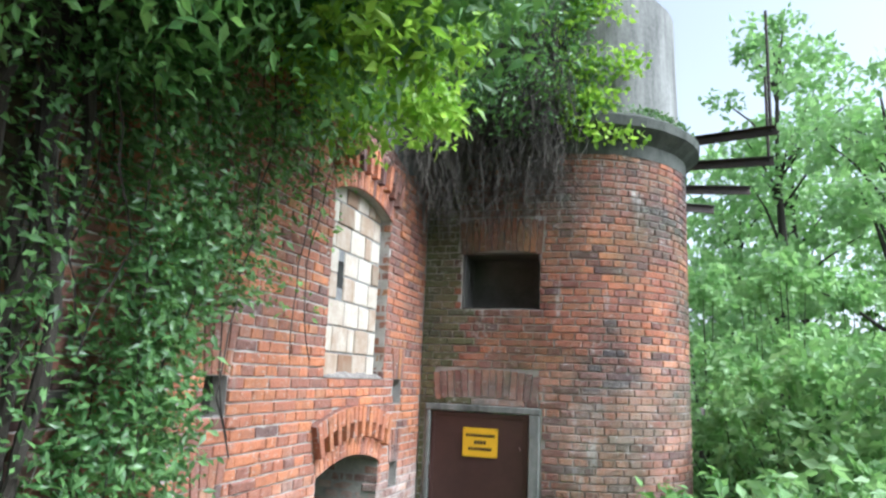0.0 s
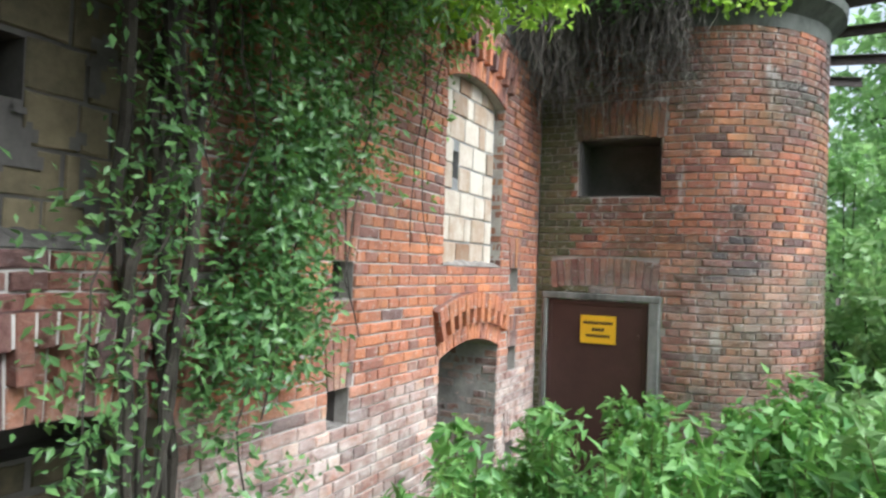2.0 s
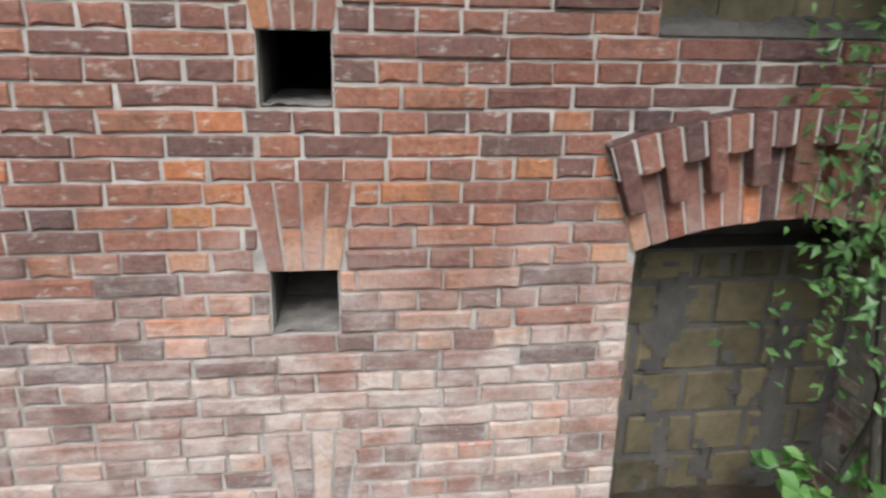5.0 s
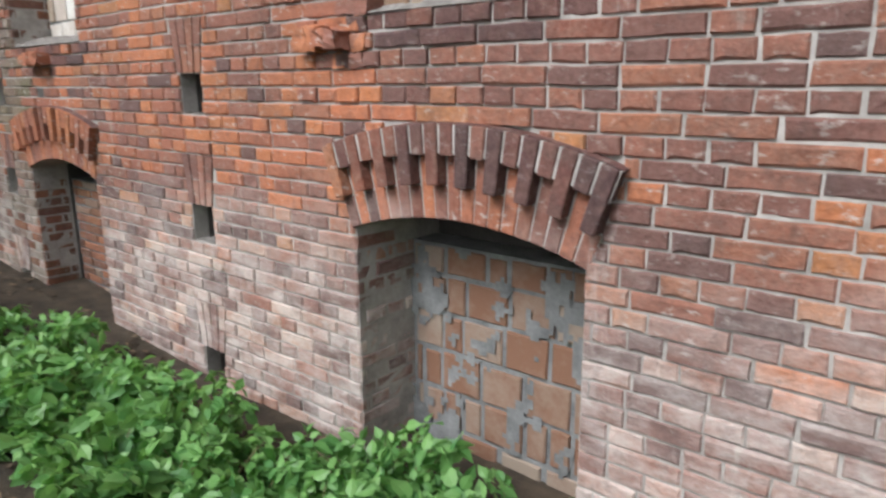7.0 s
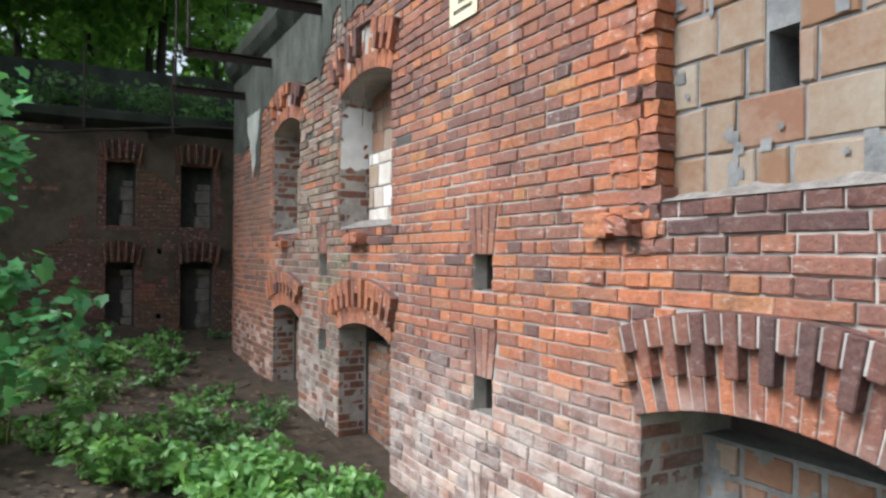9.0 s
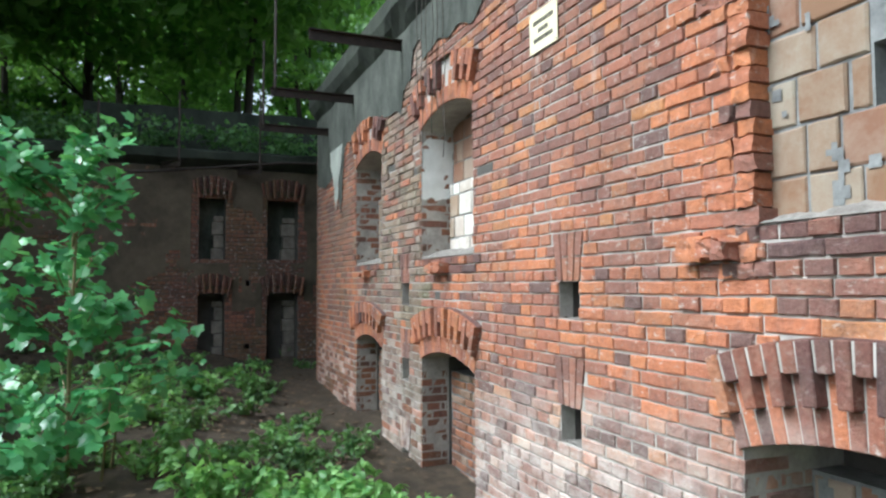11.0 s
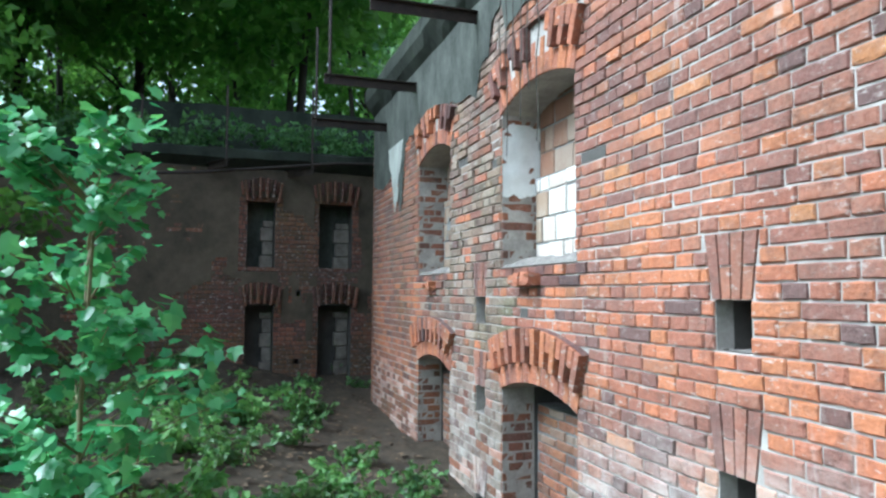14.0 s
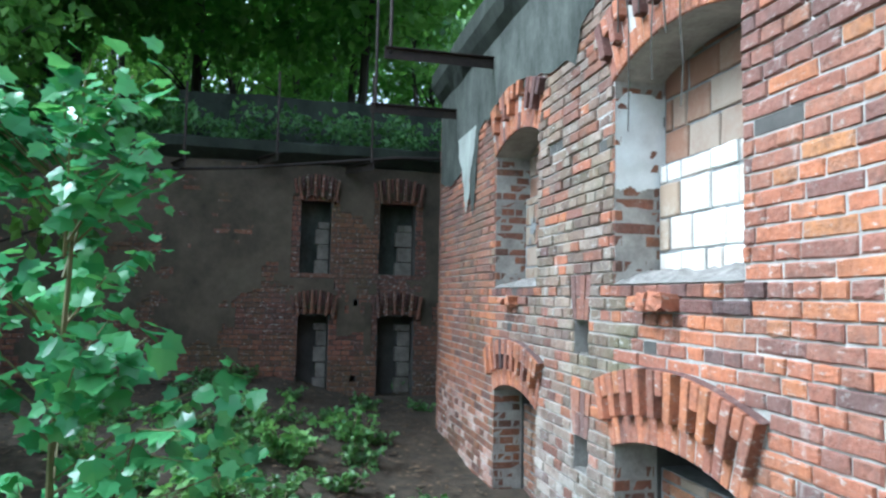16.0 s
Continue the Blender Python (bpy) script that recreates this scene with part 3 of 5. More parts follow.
# ---------------------------------------------------------------- blocked openings
def blocking(name, x0, x1, z0, z1, y, mat, label, hole=None, bw=0.30, bh=0.205, seed=1, joint=0.014, smear=0.0):
    t = thing(name, ((x0 + x1) / 2, y, z0), label, "blocked opening", "walled-up openings")
    inv = t.matrix_world.inverted()
    grid_x = sorted({x0, x1, *((hole[0], hole[1]) if hole else ())})
    grid_z = sorted({z0, z1, *((hole[2], hole[3]) if hole else ())})
    core = wall_core(grid_x, grid_z, lambda x, z: not (hole and hole[0] < x < hole[1] and hole[2] < z < hole[3]), 0.2, lambda u, z, d: inv @ Vector((u, y + d, z)))
    part("mortar", core, M_DARK if mat is M_SHADEDMOSSBLOCK else M_CEMENT, t)
    if smear:
        bm = bmesh.new()
        bmesh.ops.create_grid(bm, x_segments=int((x1 - x0) * 40), y_segments=int((z1 - z0) * 40), size=0.5)
        for v in bm.verts:
            v.co = Vector(((x0 + x1) / 2 + v.co.x * (x1 - x0), y - 0.009 + 0.004 * noise.noise(Vector((v.co.x * 30, v.co.y * 30, seed))), (z0 + z1) / 2 + v.co.y * (z1 - z0)))
        clean = [f for f in bm.faces if noise.noise(Vector((f.calc_center_median().x * 5 + seed, 0, f.calc_center_median().z * 2.6))) + 0.5 * noise.noise(f.calc_center_median() * 15) < smear]
        bmesh.ops.delete(bm, geom=clean, context="FACES")
        for v in bm.verts:
            v.co = inv @ v.co
        part("mortar_smear", bm, M_DARK if mat is M_SHADEDMOSSBLOCK else M_CEMENT, t, "grey mortar smeared over the blocks")["kind"] = "stuff"
    q = random.Random(seed)
    z, row = z0, 0
    while z < z1 - 0.03:
        hgt = min(bh * q.uniform(0.94, 1.06), z1 - z)
        u = x0 - (bw * 0.5 if row % 2 else 0) - q.uniform(0, 0.06)
        while u < x1:
            w = bw * q.choice((0.5, 1, 1, 1, 0.8))
            lo, hi = max(u, x0 + 0.02), min(u + w, x1 - 0.02)
            u += w
            if hi - lo < 0.05:
                continue
            spans = [(lo, hi)]
            if hole and z < hole[3] - 0.02 and z + hgt > hole[2] + 0.02:
                spans = [s for s in ((lo, min(hi, hole[0])), (max(lo, hole[1]), hi)) if s[1] - s[0] > 0.03]
            for lo, hi in spans:
                v, f = brick_shape(hi - lo - joint * q.uniform(0.7, 1.6), hgt - joint * q.uniform(0.7, 1.4), q.uniform(-0.004, 0.006), 1.2, q.randrange(9999))
                ob = part_of("block", mesh_of("block", [inv @ Vector((lo + 0.007 + p, y + d, z + 0.007 + h)) for p, d, h in v], f), mat if mat is M_SHADEDMOSSBLOCK or q.random() < 0.75 else (M_BLOCKRED if mat not in (M_LIMEBLOCK, M_WASHED) else M_BLOCK if mat is M_LIMEBLOCK else M_LIMEBLOCK), t)
        z += hgt
        row += 1
    return t


for i, (a, b) in enumerate(NICHES):
    SILL = SILLS[i]
    ztop = SPRING + RISE
    if i in (1, 2):
        blocking("blocked_niche", a, b, FOOT + 0.4, SPRING - 0.13, 0.40, M_BLOCKRED if i == 2 else M_SHADEDMOSSBLOCK, "niche walled up with stained clay blocks", None, 0.26, 0.215, seed=i, joint=0.026, smear=0.22)
        # dark board deep under the arch, coloured as the shade above the blocks
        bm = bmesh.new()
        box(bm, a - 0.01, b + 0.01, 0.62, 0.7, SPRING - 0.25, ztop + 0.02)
        part("niche_shade_board", bm, M_DARK, wall)
    elif i == 0:
        blocking("blocked_niche", a, a + 0.55, FOOT + 0.4, ztop, 0.46, M_LIMEBLOCK, "half-broken pale block infill of a niche", None, seed=i)
    else:
        blocking("blocked_niche", a + 0.014, b - 0.014, FOOT + 0.4, SPRING - 0.13, 0.3, M_DAMP, "niche walled up with sooty brick", None, 0.26, 0.077, seed=i)
    hw = {0: (5.37, 5.49, 2.84, 3.07), 1: (1.62, 1.82, 2.66, 2.9), 2: (-1.80, -1.67, 2.74, 2.98)}.get(i)
    if i > 2:
        blocking("blocked_window", a, b, 3.08 if i == 3 else 3.2, WSPRING + WRISE, 0.34, M_BLOCKRED, "sooty upper infill of a window", None, seed=60 + i)
    m = M_WASHED if i == 3 else M_LIMEBLOCK if i == 0 else (M_SHADEDMOSSBLOCK if i == 1 else M_BLOCK)
    ht = {3: 3.08, 4: 3.2}.get(i, WSPRING + WRISE)
    blocking("blocked_window", a, b, SILL, ht, {0: 0.10, 1: 0.2, 2: 0.105}.get(i, 0.3), m, ("limewashed" if i in (0, 3) else "mossy" if i == 1 else "tan") + " clay block infill of a window", hw, seed=30 + i, smear=0.42 if i in (1, 2, 4) else 0.0)
    # rubble on the sill
    bm = bmesh.new()
    bmesh.ops.create_grid(bm, x_segments=48, y_segments=8, size=0.5)
    for v in bm.verts:
        x, f = (a + b) / 2 + v.co.x * (b - a), v.co.y + 0.5
        n1 = noise.noise(Vector((x * 6, f * 2, i))) + 0.6 * noise.noise(Vector((x * 21, f * 5, i)))
        v.co = Vector((x, -0.004 + f * 0.3, SILL + (0.004 if f < 0.05 else 0.02 + 0.075 * f + 0.03 * n1)))
    sill = part("sill_rubble", bm, M_DARK if i == 1 else M_DEBRIS)
    tagged(sill, "broken mortar and brick rubble lying on a window sill", "rubble", "sill rubble", "stuff")

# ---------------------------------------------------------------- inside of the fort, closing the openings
# unseen plain room, added and coloured dark so the openings look into shade
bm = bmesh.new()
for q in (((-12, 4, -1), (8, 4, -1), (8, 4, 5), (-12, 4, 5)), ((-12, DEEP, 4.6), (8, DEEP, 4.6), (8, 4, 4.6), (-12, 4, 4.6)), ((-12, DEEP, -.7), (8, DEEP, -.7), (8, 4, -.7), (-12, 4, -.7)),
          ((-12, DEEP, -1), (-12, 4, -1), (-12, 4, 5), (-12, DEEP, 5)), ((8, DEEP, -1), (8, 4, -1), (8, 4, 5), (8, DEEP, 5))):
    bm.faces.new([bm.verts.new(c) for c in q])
tagged(part("wall_casemate", bm, M_DARK), "plain dark room added behind the wall to close its openings", "wall", kind="structure")

# ---------------------------------------------------------------- concrete cornice, roof edge and earth above
def cornice(name, x0, x1, y_out, z0, z1, mat, label):
    bm = bmesh.new()
    n = int((x1 - x0) / 0.22)
    prev = None
    for k in range(n + 1):
        x = x0 + (x1 - x0) * k / n
        w = lambda s: 0.03 * noise.noise(Vector((x * 1.7, s, 3)))
        cur = [bm.verts.new(c) for c in ((x, 0.6, z0), (x, -0.01 + w(1), z0 + w(2)), (x, -y_out * 0.6 + w(3), z0 + 0.1 + w(5)), (x, -y_out + w(4), (z0 + z1) / 2), (x, -y_out + w(6), z1 - 0.04), (x, -y_out * 0.6 + w(7), z1 + w(8)), (x, 0.6, z1 + 0.05))]
        if prev:
            for i in range(6):
                bm.faces.new((prev[i], cur[i], cur[i + 1], prev[i + 1]))
        prev = cur
    return tagged(part(name, bm, mat), label, "cornice", kind="structure")


cornice("trim_cornice", WALL_L, WALL_R + 0.4, 0.16, WALL_T, WALL_T + 0.42, M_SHADEDMOSS, "mossy concrete cornice along the wall top")
# band of old render under the roof edge, ragged below
bm = bmesh.new()
prev = None
for k in range(260):
    x = WALL_L + (WALL_R - WALL_L) * k / 259
    low = (4.28 if x > -6.6 else 4.0) + 0.22 * noise.noise(Vector((x * 0.8, 2, 0))) + 0.1 * noise.noise(Vector((x * 4, 5, 0)))
    if -9.9 < x < -9.4:
        low -= 1.1 * max(0, 1 - abs(x + 9.62) / 0.22)
    if -6.9 < x < -6.3:
        low += 0.25
    if x < -9.9:
        low -= 0.3
    cur = [bm.verts.new((x, -0.012, max(low, 3.0))), bm.verts.new((x, -0.02, WALL_T + 0.02))]
    if prev:
        bm.faces.new((prev[0], cur[0], cur[1], prev[1]))
    prev = cur
tagged(part("trim_render", bm, M_RENDER), "grey mossy render band with a ragged lower edge", "render", kind="structure")
# pale lime streak running down below it
bm = bmesh.new()
bmesh.ops.create_grid(bm, x_segments=40, y_segments=40, size=0.5)
for v in bm.verts:
    v.co = Vector((-9.85 + v.co.x * 1.0, -0.024, 3.62 + v.co.y * 0.9))
bare = [f for f in bm.faces if abs(f.calc_center_median().x + 9.85) > 0.42 * (f.calc_center_median().z - 3.17) / 0.9 + 0.12 * noise.noise(f.calc_center_median() * 5)]
bmesh.ops.delete(bm, geom=bare, context="FACES")
tagged(part("trim_lime_streak", bm, M_STREAK), "pale lime streak running down the brick wall", "lime streak", kind="structure")
# slope of earth on the roof
bm = bmesh.new()
bmesh.ops.create_grid(bm, x_segments=60, y_segments=16, size=0.5)
for v in bm.verts:
    x, y = -1.9 + v.co.x * 20.0, 3.6 + v.co.y * 7.2
    v.co = Vector((x, y, WALL_T + 0.42 + 0.25 * max(0, y) + 0.2 * noise.noise(Vector((x * .6, y * .6, 0)))))
tagged(part("ground_roof", bm, M_SOIL), "overgrown earth cover on the fort roof", "earth", kind="structure")

# ---------------------------------------------------------------- end of the wall and the far wing
def far_end(u, z, d):
    """Rounded corner: u runs from the straight wall round towards +y."""
    r = 0.8
    a = u / r
    return (WALL_L - (r - d) * math.sin(a), r - (r - d) * math.cos(a), z)


end_wall = part("wall_end", wall_core([k * 0.126 for k in range(11)], [FOOT, WALL_T + 0.4], lambda x, z: True, 0.3, far_end), M_MORTAR)
tagged(end_wall, "rounded brick end of the fort wall", "wall", kind="structure")
brick_sheet("brick_courses", course_runs(0, 1.25, FOOT + 0.5, WALL_T, lambda z: [], 17), far_end, M_DAMP, end_wall, "")

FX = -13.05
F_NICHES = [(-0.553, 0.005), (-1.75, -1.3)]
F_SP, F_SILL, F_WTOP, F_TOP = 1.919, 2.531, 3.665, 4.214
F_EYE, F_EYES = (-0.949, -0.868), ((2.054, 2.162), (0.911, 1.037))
far_map = lambda u, z, d: (FX - d, u, z)


def far_hole(u, z):
    return any(a < u < b and (z < F_SP or F_SILL < z < F_WTOP) for a, b in F_NICHES) or (F_EYE[0] < u < F_EYE[1] and any(lo < z < hi for lo, hi in F_EYES))


def far_gaps(z):
    g = [(a, b) for a, b in F_NICHES if z < F_SP or F_SILL < z < F_WTOP]
    if any(lo < z < hi for lo, hi in F_EYES):
        g.append(F_EYE)
    return g


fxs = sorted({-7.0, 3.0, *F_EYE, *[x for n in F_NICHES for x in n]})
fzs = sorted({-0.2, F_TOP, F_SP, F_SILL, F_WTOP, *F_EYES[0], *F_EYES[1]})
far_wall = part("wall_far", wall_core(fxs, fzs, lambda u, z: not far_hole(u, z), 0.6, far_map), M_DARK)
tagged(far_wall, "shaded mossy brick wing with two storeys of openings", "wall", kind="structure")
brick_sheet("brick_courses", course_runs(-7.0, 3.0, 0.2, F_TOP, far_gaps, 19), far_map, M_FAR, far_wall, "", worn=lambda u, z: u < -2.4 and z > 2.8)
# backs of its openings, coloured dark for the shade inside
for a, b in F_NICHES:
    for z0, z1, lime in ((0.2, F_SP, False), (F_SILL, F_WTOP, True)):
        bm = bmesh.new()
        box(bm, FX - 0.55, FX - 0.38, a - 0.01, b + 0.01, z0, z1)
        part("niche_back", bm, M_RENDER if lime else M_DARK, far_wall)
    for z0 in (F_SP, F_WTOP):
        hood = thing("far_arch_hood", (FX, (a + b) / 2, z0), "brick arch with dentils in the shaded wing, gap shade in its dark bricks", "brick arch", "arches of the far wing")
        n = 12
        for k in range(n):
            t = (k + 0.5) / n - 0.5
            bm = bmesh.new()
            lift = 0.09 * (1 - 4 * t * t)
            box(bm, 0, 0.11 if k % 2 else 0.035, -0.02, 0.02, lift - 0.05 + (0.0 if k % 2 else 0.13), lift + 0.3, Matrix.Translation((0.0, t * (b - a + 0.16), 0)) @ Matrix.Rotation(-t * 0.35, 4, "X"), 0.004)
            # recessed bricks take the dark brick, which paints the shade between dentils
            part("voussoir", bm, M_FAR if k % 2 else M_DARKARCH, hood)
for a, b in F_NICHES:
    for z0, z1, share in ((0.25, F_SP - 0.12, 0.45), (F_SILL, F_WTOP - 0.3, 0.5)):
        infill = thing("far_infill", (FX - 0.3, 0, 0), "half-broken grey block infill of a shaded opening", "block infill", "infills of the far wing")
        infill.location = (0, 0, 0)
        z, row = z0, 0
        while z < z1 - 0.05:
            h = min(0.24, z1 - z)
            y0 = b - (b - a) * share + (0.04 if row % 2 else 0.0)
            bm = bmesh.new()
            box(bm, FX - 0.36, FX - 0.24, y0, b - 0.01, z + 0.006, z + h - 0.006, None, 0.008)
            part("block", bm, M_GREYBLOCK, infill)
            z += h
            row += 1
# ragged old plaster over the upper storey of the wing
bm = bmesh.new()
bmesh.ops.create_grid(bm, x_segments=170, y_segments=70, size=0.5)
off = []
for v in bm.verts:
    u, z = -2.0 + v.co.x * 10, 2.25 + v.co.y * 4.0
    v.co = Vector((FX + 0.011 + 0.006 * noise.noise(Vector((u * 3, z * 3, 4))), u, z))
for f in bm.faces:
    c = f.calc_center_median()
    n = noise.noise(Vector((c.y * 0.9, c.z * 0.8, 2))) + 0.45 * noise.noise(Vector((c.y * 4, c.z * 4, 5)))
    edge = 1.75 if c.y > -2.3 else 0.9
    if c.z > F_TOP - 0.02 or c.z < 0.3 or n + 0.4 * (c.z - edge) < 0.3 or far_hole(c.y, c.z) or any(far_hole(c.y + s, c.z + r) for s in (-0.12, 0.12) for r in (-0.08, 0.08)):
        off.append(f)
bmesh.ops.delete(bm, geom=off, context="FACES")
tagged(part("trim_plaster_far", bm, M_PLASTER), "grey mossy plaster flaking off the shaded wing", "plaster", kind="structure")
# dark box added behind the small holes, so they show no sky
bm = bmesh.new()
box(bm, FX - 0.6, FX - 0.45, F_EYE[0] - 0.1, F_EYE[1] + 0.1, 0.6, 2.3)
part("loophole_back", bm, M_DARK, far_wall)
bm = bmesh.new()
prev = None
for k in range(60):
    y = -7.0 + 10.0 * k / 59
    w = lambda s: 0.035 * noise.noise(Vector((y * 1.6, s, 9)))
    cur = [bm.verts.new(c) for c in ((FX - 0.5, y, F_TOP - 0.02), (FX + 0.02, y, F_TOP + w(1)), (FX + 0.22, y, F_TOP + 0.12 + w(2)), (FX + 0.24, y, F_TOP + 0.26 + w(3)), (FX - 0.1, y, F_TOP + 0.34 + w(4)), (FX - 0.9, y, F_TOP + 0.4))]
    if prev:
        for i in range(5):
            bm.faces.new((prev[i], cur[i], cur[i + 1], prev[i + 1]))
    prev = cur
tagged(part("trim_cornice_far", bm, M_SHADEDMOSS), "broken concrete cornice of the shaded wing", "cornice", kind="structure")
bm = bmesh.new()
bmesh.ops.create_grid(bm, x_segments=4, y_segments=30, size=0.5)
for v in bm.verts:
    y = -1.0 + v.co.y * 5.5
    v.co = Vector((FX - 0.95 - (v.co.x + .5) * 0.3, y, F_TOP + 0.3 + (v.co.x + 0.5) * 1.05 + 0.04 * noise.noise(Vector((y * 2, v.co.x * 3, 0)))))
tagged(part("wall_parapet", bm, M_SHADEDMOSS), "low grey parapet set back above the wing", "wall", kind="structure")

# ---------------------------------------------------------------- tower
TX, TY, TR = 7.35, -1.45, 1.35
STRAIGHT = -TY


def tower_map(u, z, d):
    """u runs from the inner corner along the door face, then round the drum."""
    if u < STRAIGHT:
        return (TX + d, -u, z)
    a = (u - STRAIGHT) / TR
    return (TX + TR - (TR - d) * math.cos(a), TY - (TR - d) * math.sin(a), z)


T_END = STRAIGHT + TR * math.pi * 1.05
DOOR = (0.13, 1.18, 1.80)
HOLE = (0.42, 1.27, Z0 + 10 * C, Z0 + 18 * C)
F_ARCH = 0.29


def tower_gaps(z):
    g = []
    if z < DOOR[2] + 0.08:
        g.append((DOOR[0] - 0.07, DOOR[1] + 0.13))
    if DOOR[2] + 0.13 < z < DOOR[2] + 0.13 + F_ARCH:
        g.append((DOOR[0] + 0.03, DOOR[1] + 0.09))
    if HOLE[2] < z < HOLE[3]:
        g.append(HOLE[:2])
    if HOLE[3] < z < HOLE[3] + 0.36:
        g.append((HOLE[0] - 0.045, HOLE[1] + 0.045))
    return g


tus = sorted({0.0, DOOR[0], DOOR[1], HOLE[0], HOLE[1], *[STRAIGHT + k * (T_END - STRAIGHT) / 26 for k in range(27)]})
tzs = sorted({FOOT, DOOR[2], HOLE[2], HOLE[3], 4.75})
tower = part("wall_tower", wall_core(tus, tzs, lambda u, z: not (DOOR[0] < u < DOOR[1] and z < DOOR[2]) and not (HOLE[0] < u < HOLE[1] and HOLE[2] < z < HOLE[3]), 0.45, tower_map), M_MORTAR)
tagged(tower, "round red brick tower with a steel door and an embrasure", "tower", kind="structure")
t_runs = list(course_runs(0, T_END, FOOT + 0.5, 4.62, tower_gaps, 23))
face = [b for b in t_runs if b[0] + b[2] < STRAIGHT and 0.35 < b[1] < 2.9][:300]
picked = set(face)
t_runs = [b for b in t_runs if b not in picked]
mossy = lambda u, z: u < 0.32 + 0.18 * noise.noise(Vector((z * 2, 0, 0)))
brick_sheet("brick_courses", [b for b in t_runs if not mossy(b[0], b[1])], tower_map, M_TOWER, tower, "")
brick_sheet("mossy_bricks", [b for b in t_runs if mossy(b[0], b[1])], tower_map, M_MOSSBRICK, tower, "green mossy bricks in the damp corner")
# dark strips over the pale reveals, painting the embrasure's inner shade
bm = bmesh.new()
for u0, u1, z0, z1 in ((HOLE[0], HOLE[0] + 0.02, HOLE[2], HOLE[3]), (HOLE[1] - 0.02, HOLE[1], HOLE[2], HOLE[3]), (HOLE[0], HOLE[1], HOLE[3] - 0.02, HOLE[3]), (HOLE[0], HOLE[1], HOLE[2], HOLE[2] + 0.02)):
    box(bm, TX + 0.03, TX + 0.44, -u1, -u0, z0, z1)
part("embrasure_shade_lining", bm, M_DARK, tower)


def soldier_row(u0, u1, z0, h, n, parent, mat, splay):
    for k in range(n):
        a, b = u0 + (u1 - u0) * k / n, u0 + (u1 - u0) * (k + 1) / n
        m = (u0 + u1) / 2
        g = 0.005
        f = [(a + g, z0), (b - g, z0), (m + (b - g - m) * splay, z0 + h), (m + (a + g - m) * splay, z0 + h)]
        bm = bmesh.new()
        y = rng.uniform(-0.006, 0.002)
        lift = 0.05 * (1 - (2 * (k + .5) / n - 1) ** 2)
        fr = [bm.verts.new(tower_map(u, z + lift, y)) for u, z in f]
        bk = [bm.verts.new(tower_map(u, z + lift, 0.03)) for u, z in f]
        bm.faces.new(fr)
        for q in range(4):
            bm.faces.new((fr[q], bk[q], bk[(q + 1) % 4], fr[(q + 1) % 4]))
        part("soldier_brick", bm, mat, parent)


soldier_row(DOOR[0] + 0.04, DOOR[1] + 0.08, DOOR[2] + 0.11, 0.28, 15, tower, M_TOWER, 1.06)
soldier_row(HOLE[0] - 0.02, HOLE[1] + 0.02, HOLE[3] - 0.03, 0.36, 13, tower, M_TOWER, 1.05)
# dark box added behind the embrasure in place of a shaded interior
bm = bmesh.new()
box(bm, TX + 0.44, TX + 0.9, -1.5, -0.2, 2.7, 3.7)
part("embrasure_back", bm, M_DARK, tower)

# concrete door frame, steel door, sign
bm = bmesh.new()
for u0, u1, z0, z1 in ((DOOR[0] - 0.06, DOOR[1] + 0.12, DOOR[2], DOOR[2] + 0.07), (DOOR[1], DOOR[1] + 0.11, FOOT + 0.1, DOOR[2]), (DOOR[0] - 0.05, DOOR[0], FOOT + 0.1, DOOR[2])):
    box(bm, TX - 0.012, TX + 0.25, -u1, -u0, z0, z1, bevel=0.01)
tagged(part("trim_door_frame", bm, M_CONCRETE), "rough concrete frame round the steel door", "door frame", kind="structure")
door = thing("door_1", (TX + 0.04, -(DOOR[0] + DOOR[1]) / 2, FOOT + 0.1), "closed brown painted steel door in a concrete frame", "door", kind="structure")
dw, dh = DOOR[1] - DOOR[0], DOOR[2] - FOOT - 0.1
bm = bmesh.new()
box(bm, -0.02, 0.03, -dw / 2 + 0.006, dw / 2 - 0.006, 0, dh - 0.006, bevel=0.004)
part("leaf", bm, M_DOOR, door)
for s in (-1, 1):
    bm = bmesh.new()
    box(bm, -0.03, -0.021, s * (dw / 2 - 0.028) - 0.02, s * (dw / 2 - 0.028) + 0.02, 0, dh - 0.01, bevel=0.003)
    part("edge_strip", bm, M_DOOR, door)
bm = bmesh.new()
box(bm, -0.03, -0.021, -dw / 2 + 0.05, dw / 2 - 0.05, dh - 0.05, dh - 0.01, bevel=0.003)
part("edge_strip", bm, M_DOOR, door)
for z in (0.45, 1.6):
    bm = bmesh.new()
    tube(bm, [(-0.03, dw / 2 - 0.012, z), (-0.03, dw / 2 - 0.012, z + 0.14)], [0.014, 0.014], 8)
    part("hinge", bm, M_DOOR, door)
bm = bmesh.new()
tube(bm, [(-0.02, -dw / 2 + 0.1, 1.95), (-0.06, -dw / 2 + 0.1, 1.95)], [0.02, 0.02], 8)
part("lock_boss", bm, M_DOOR, door)


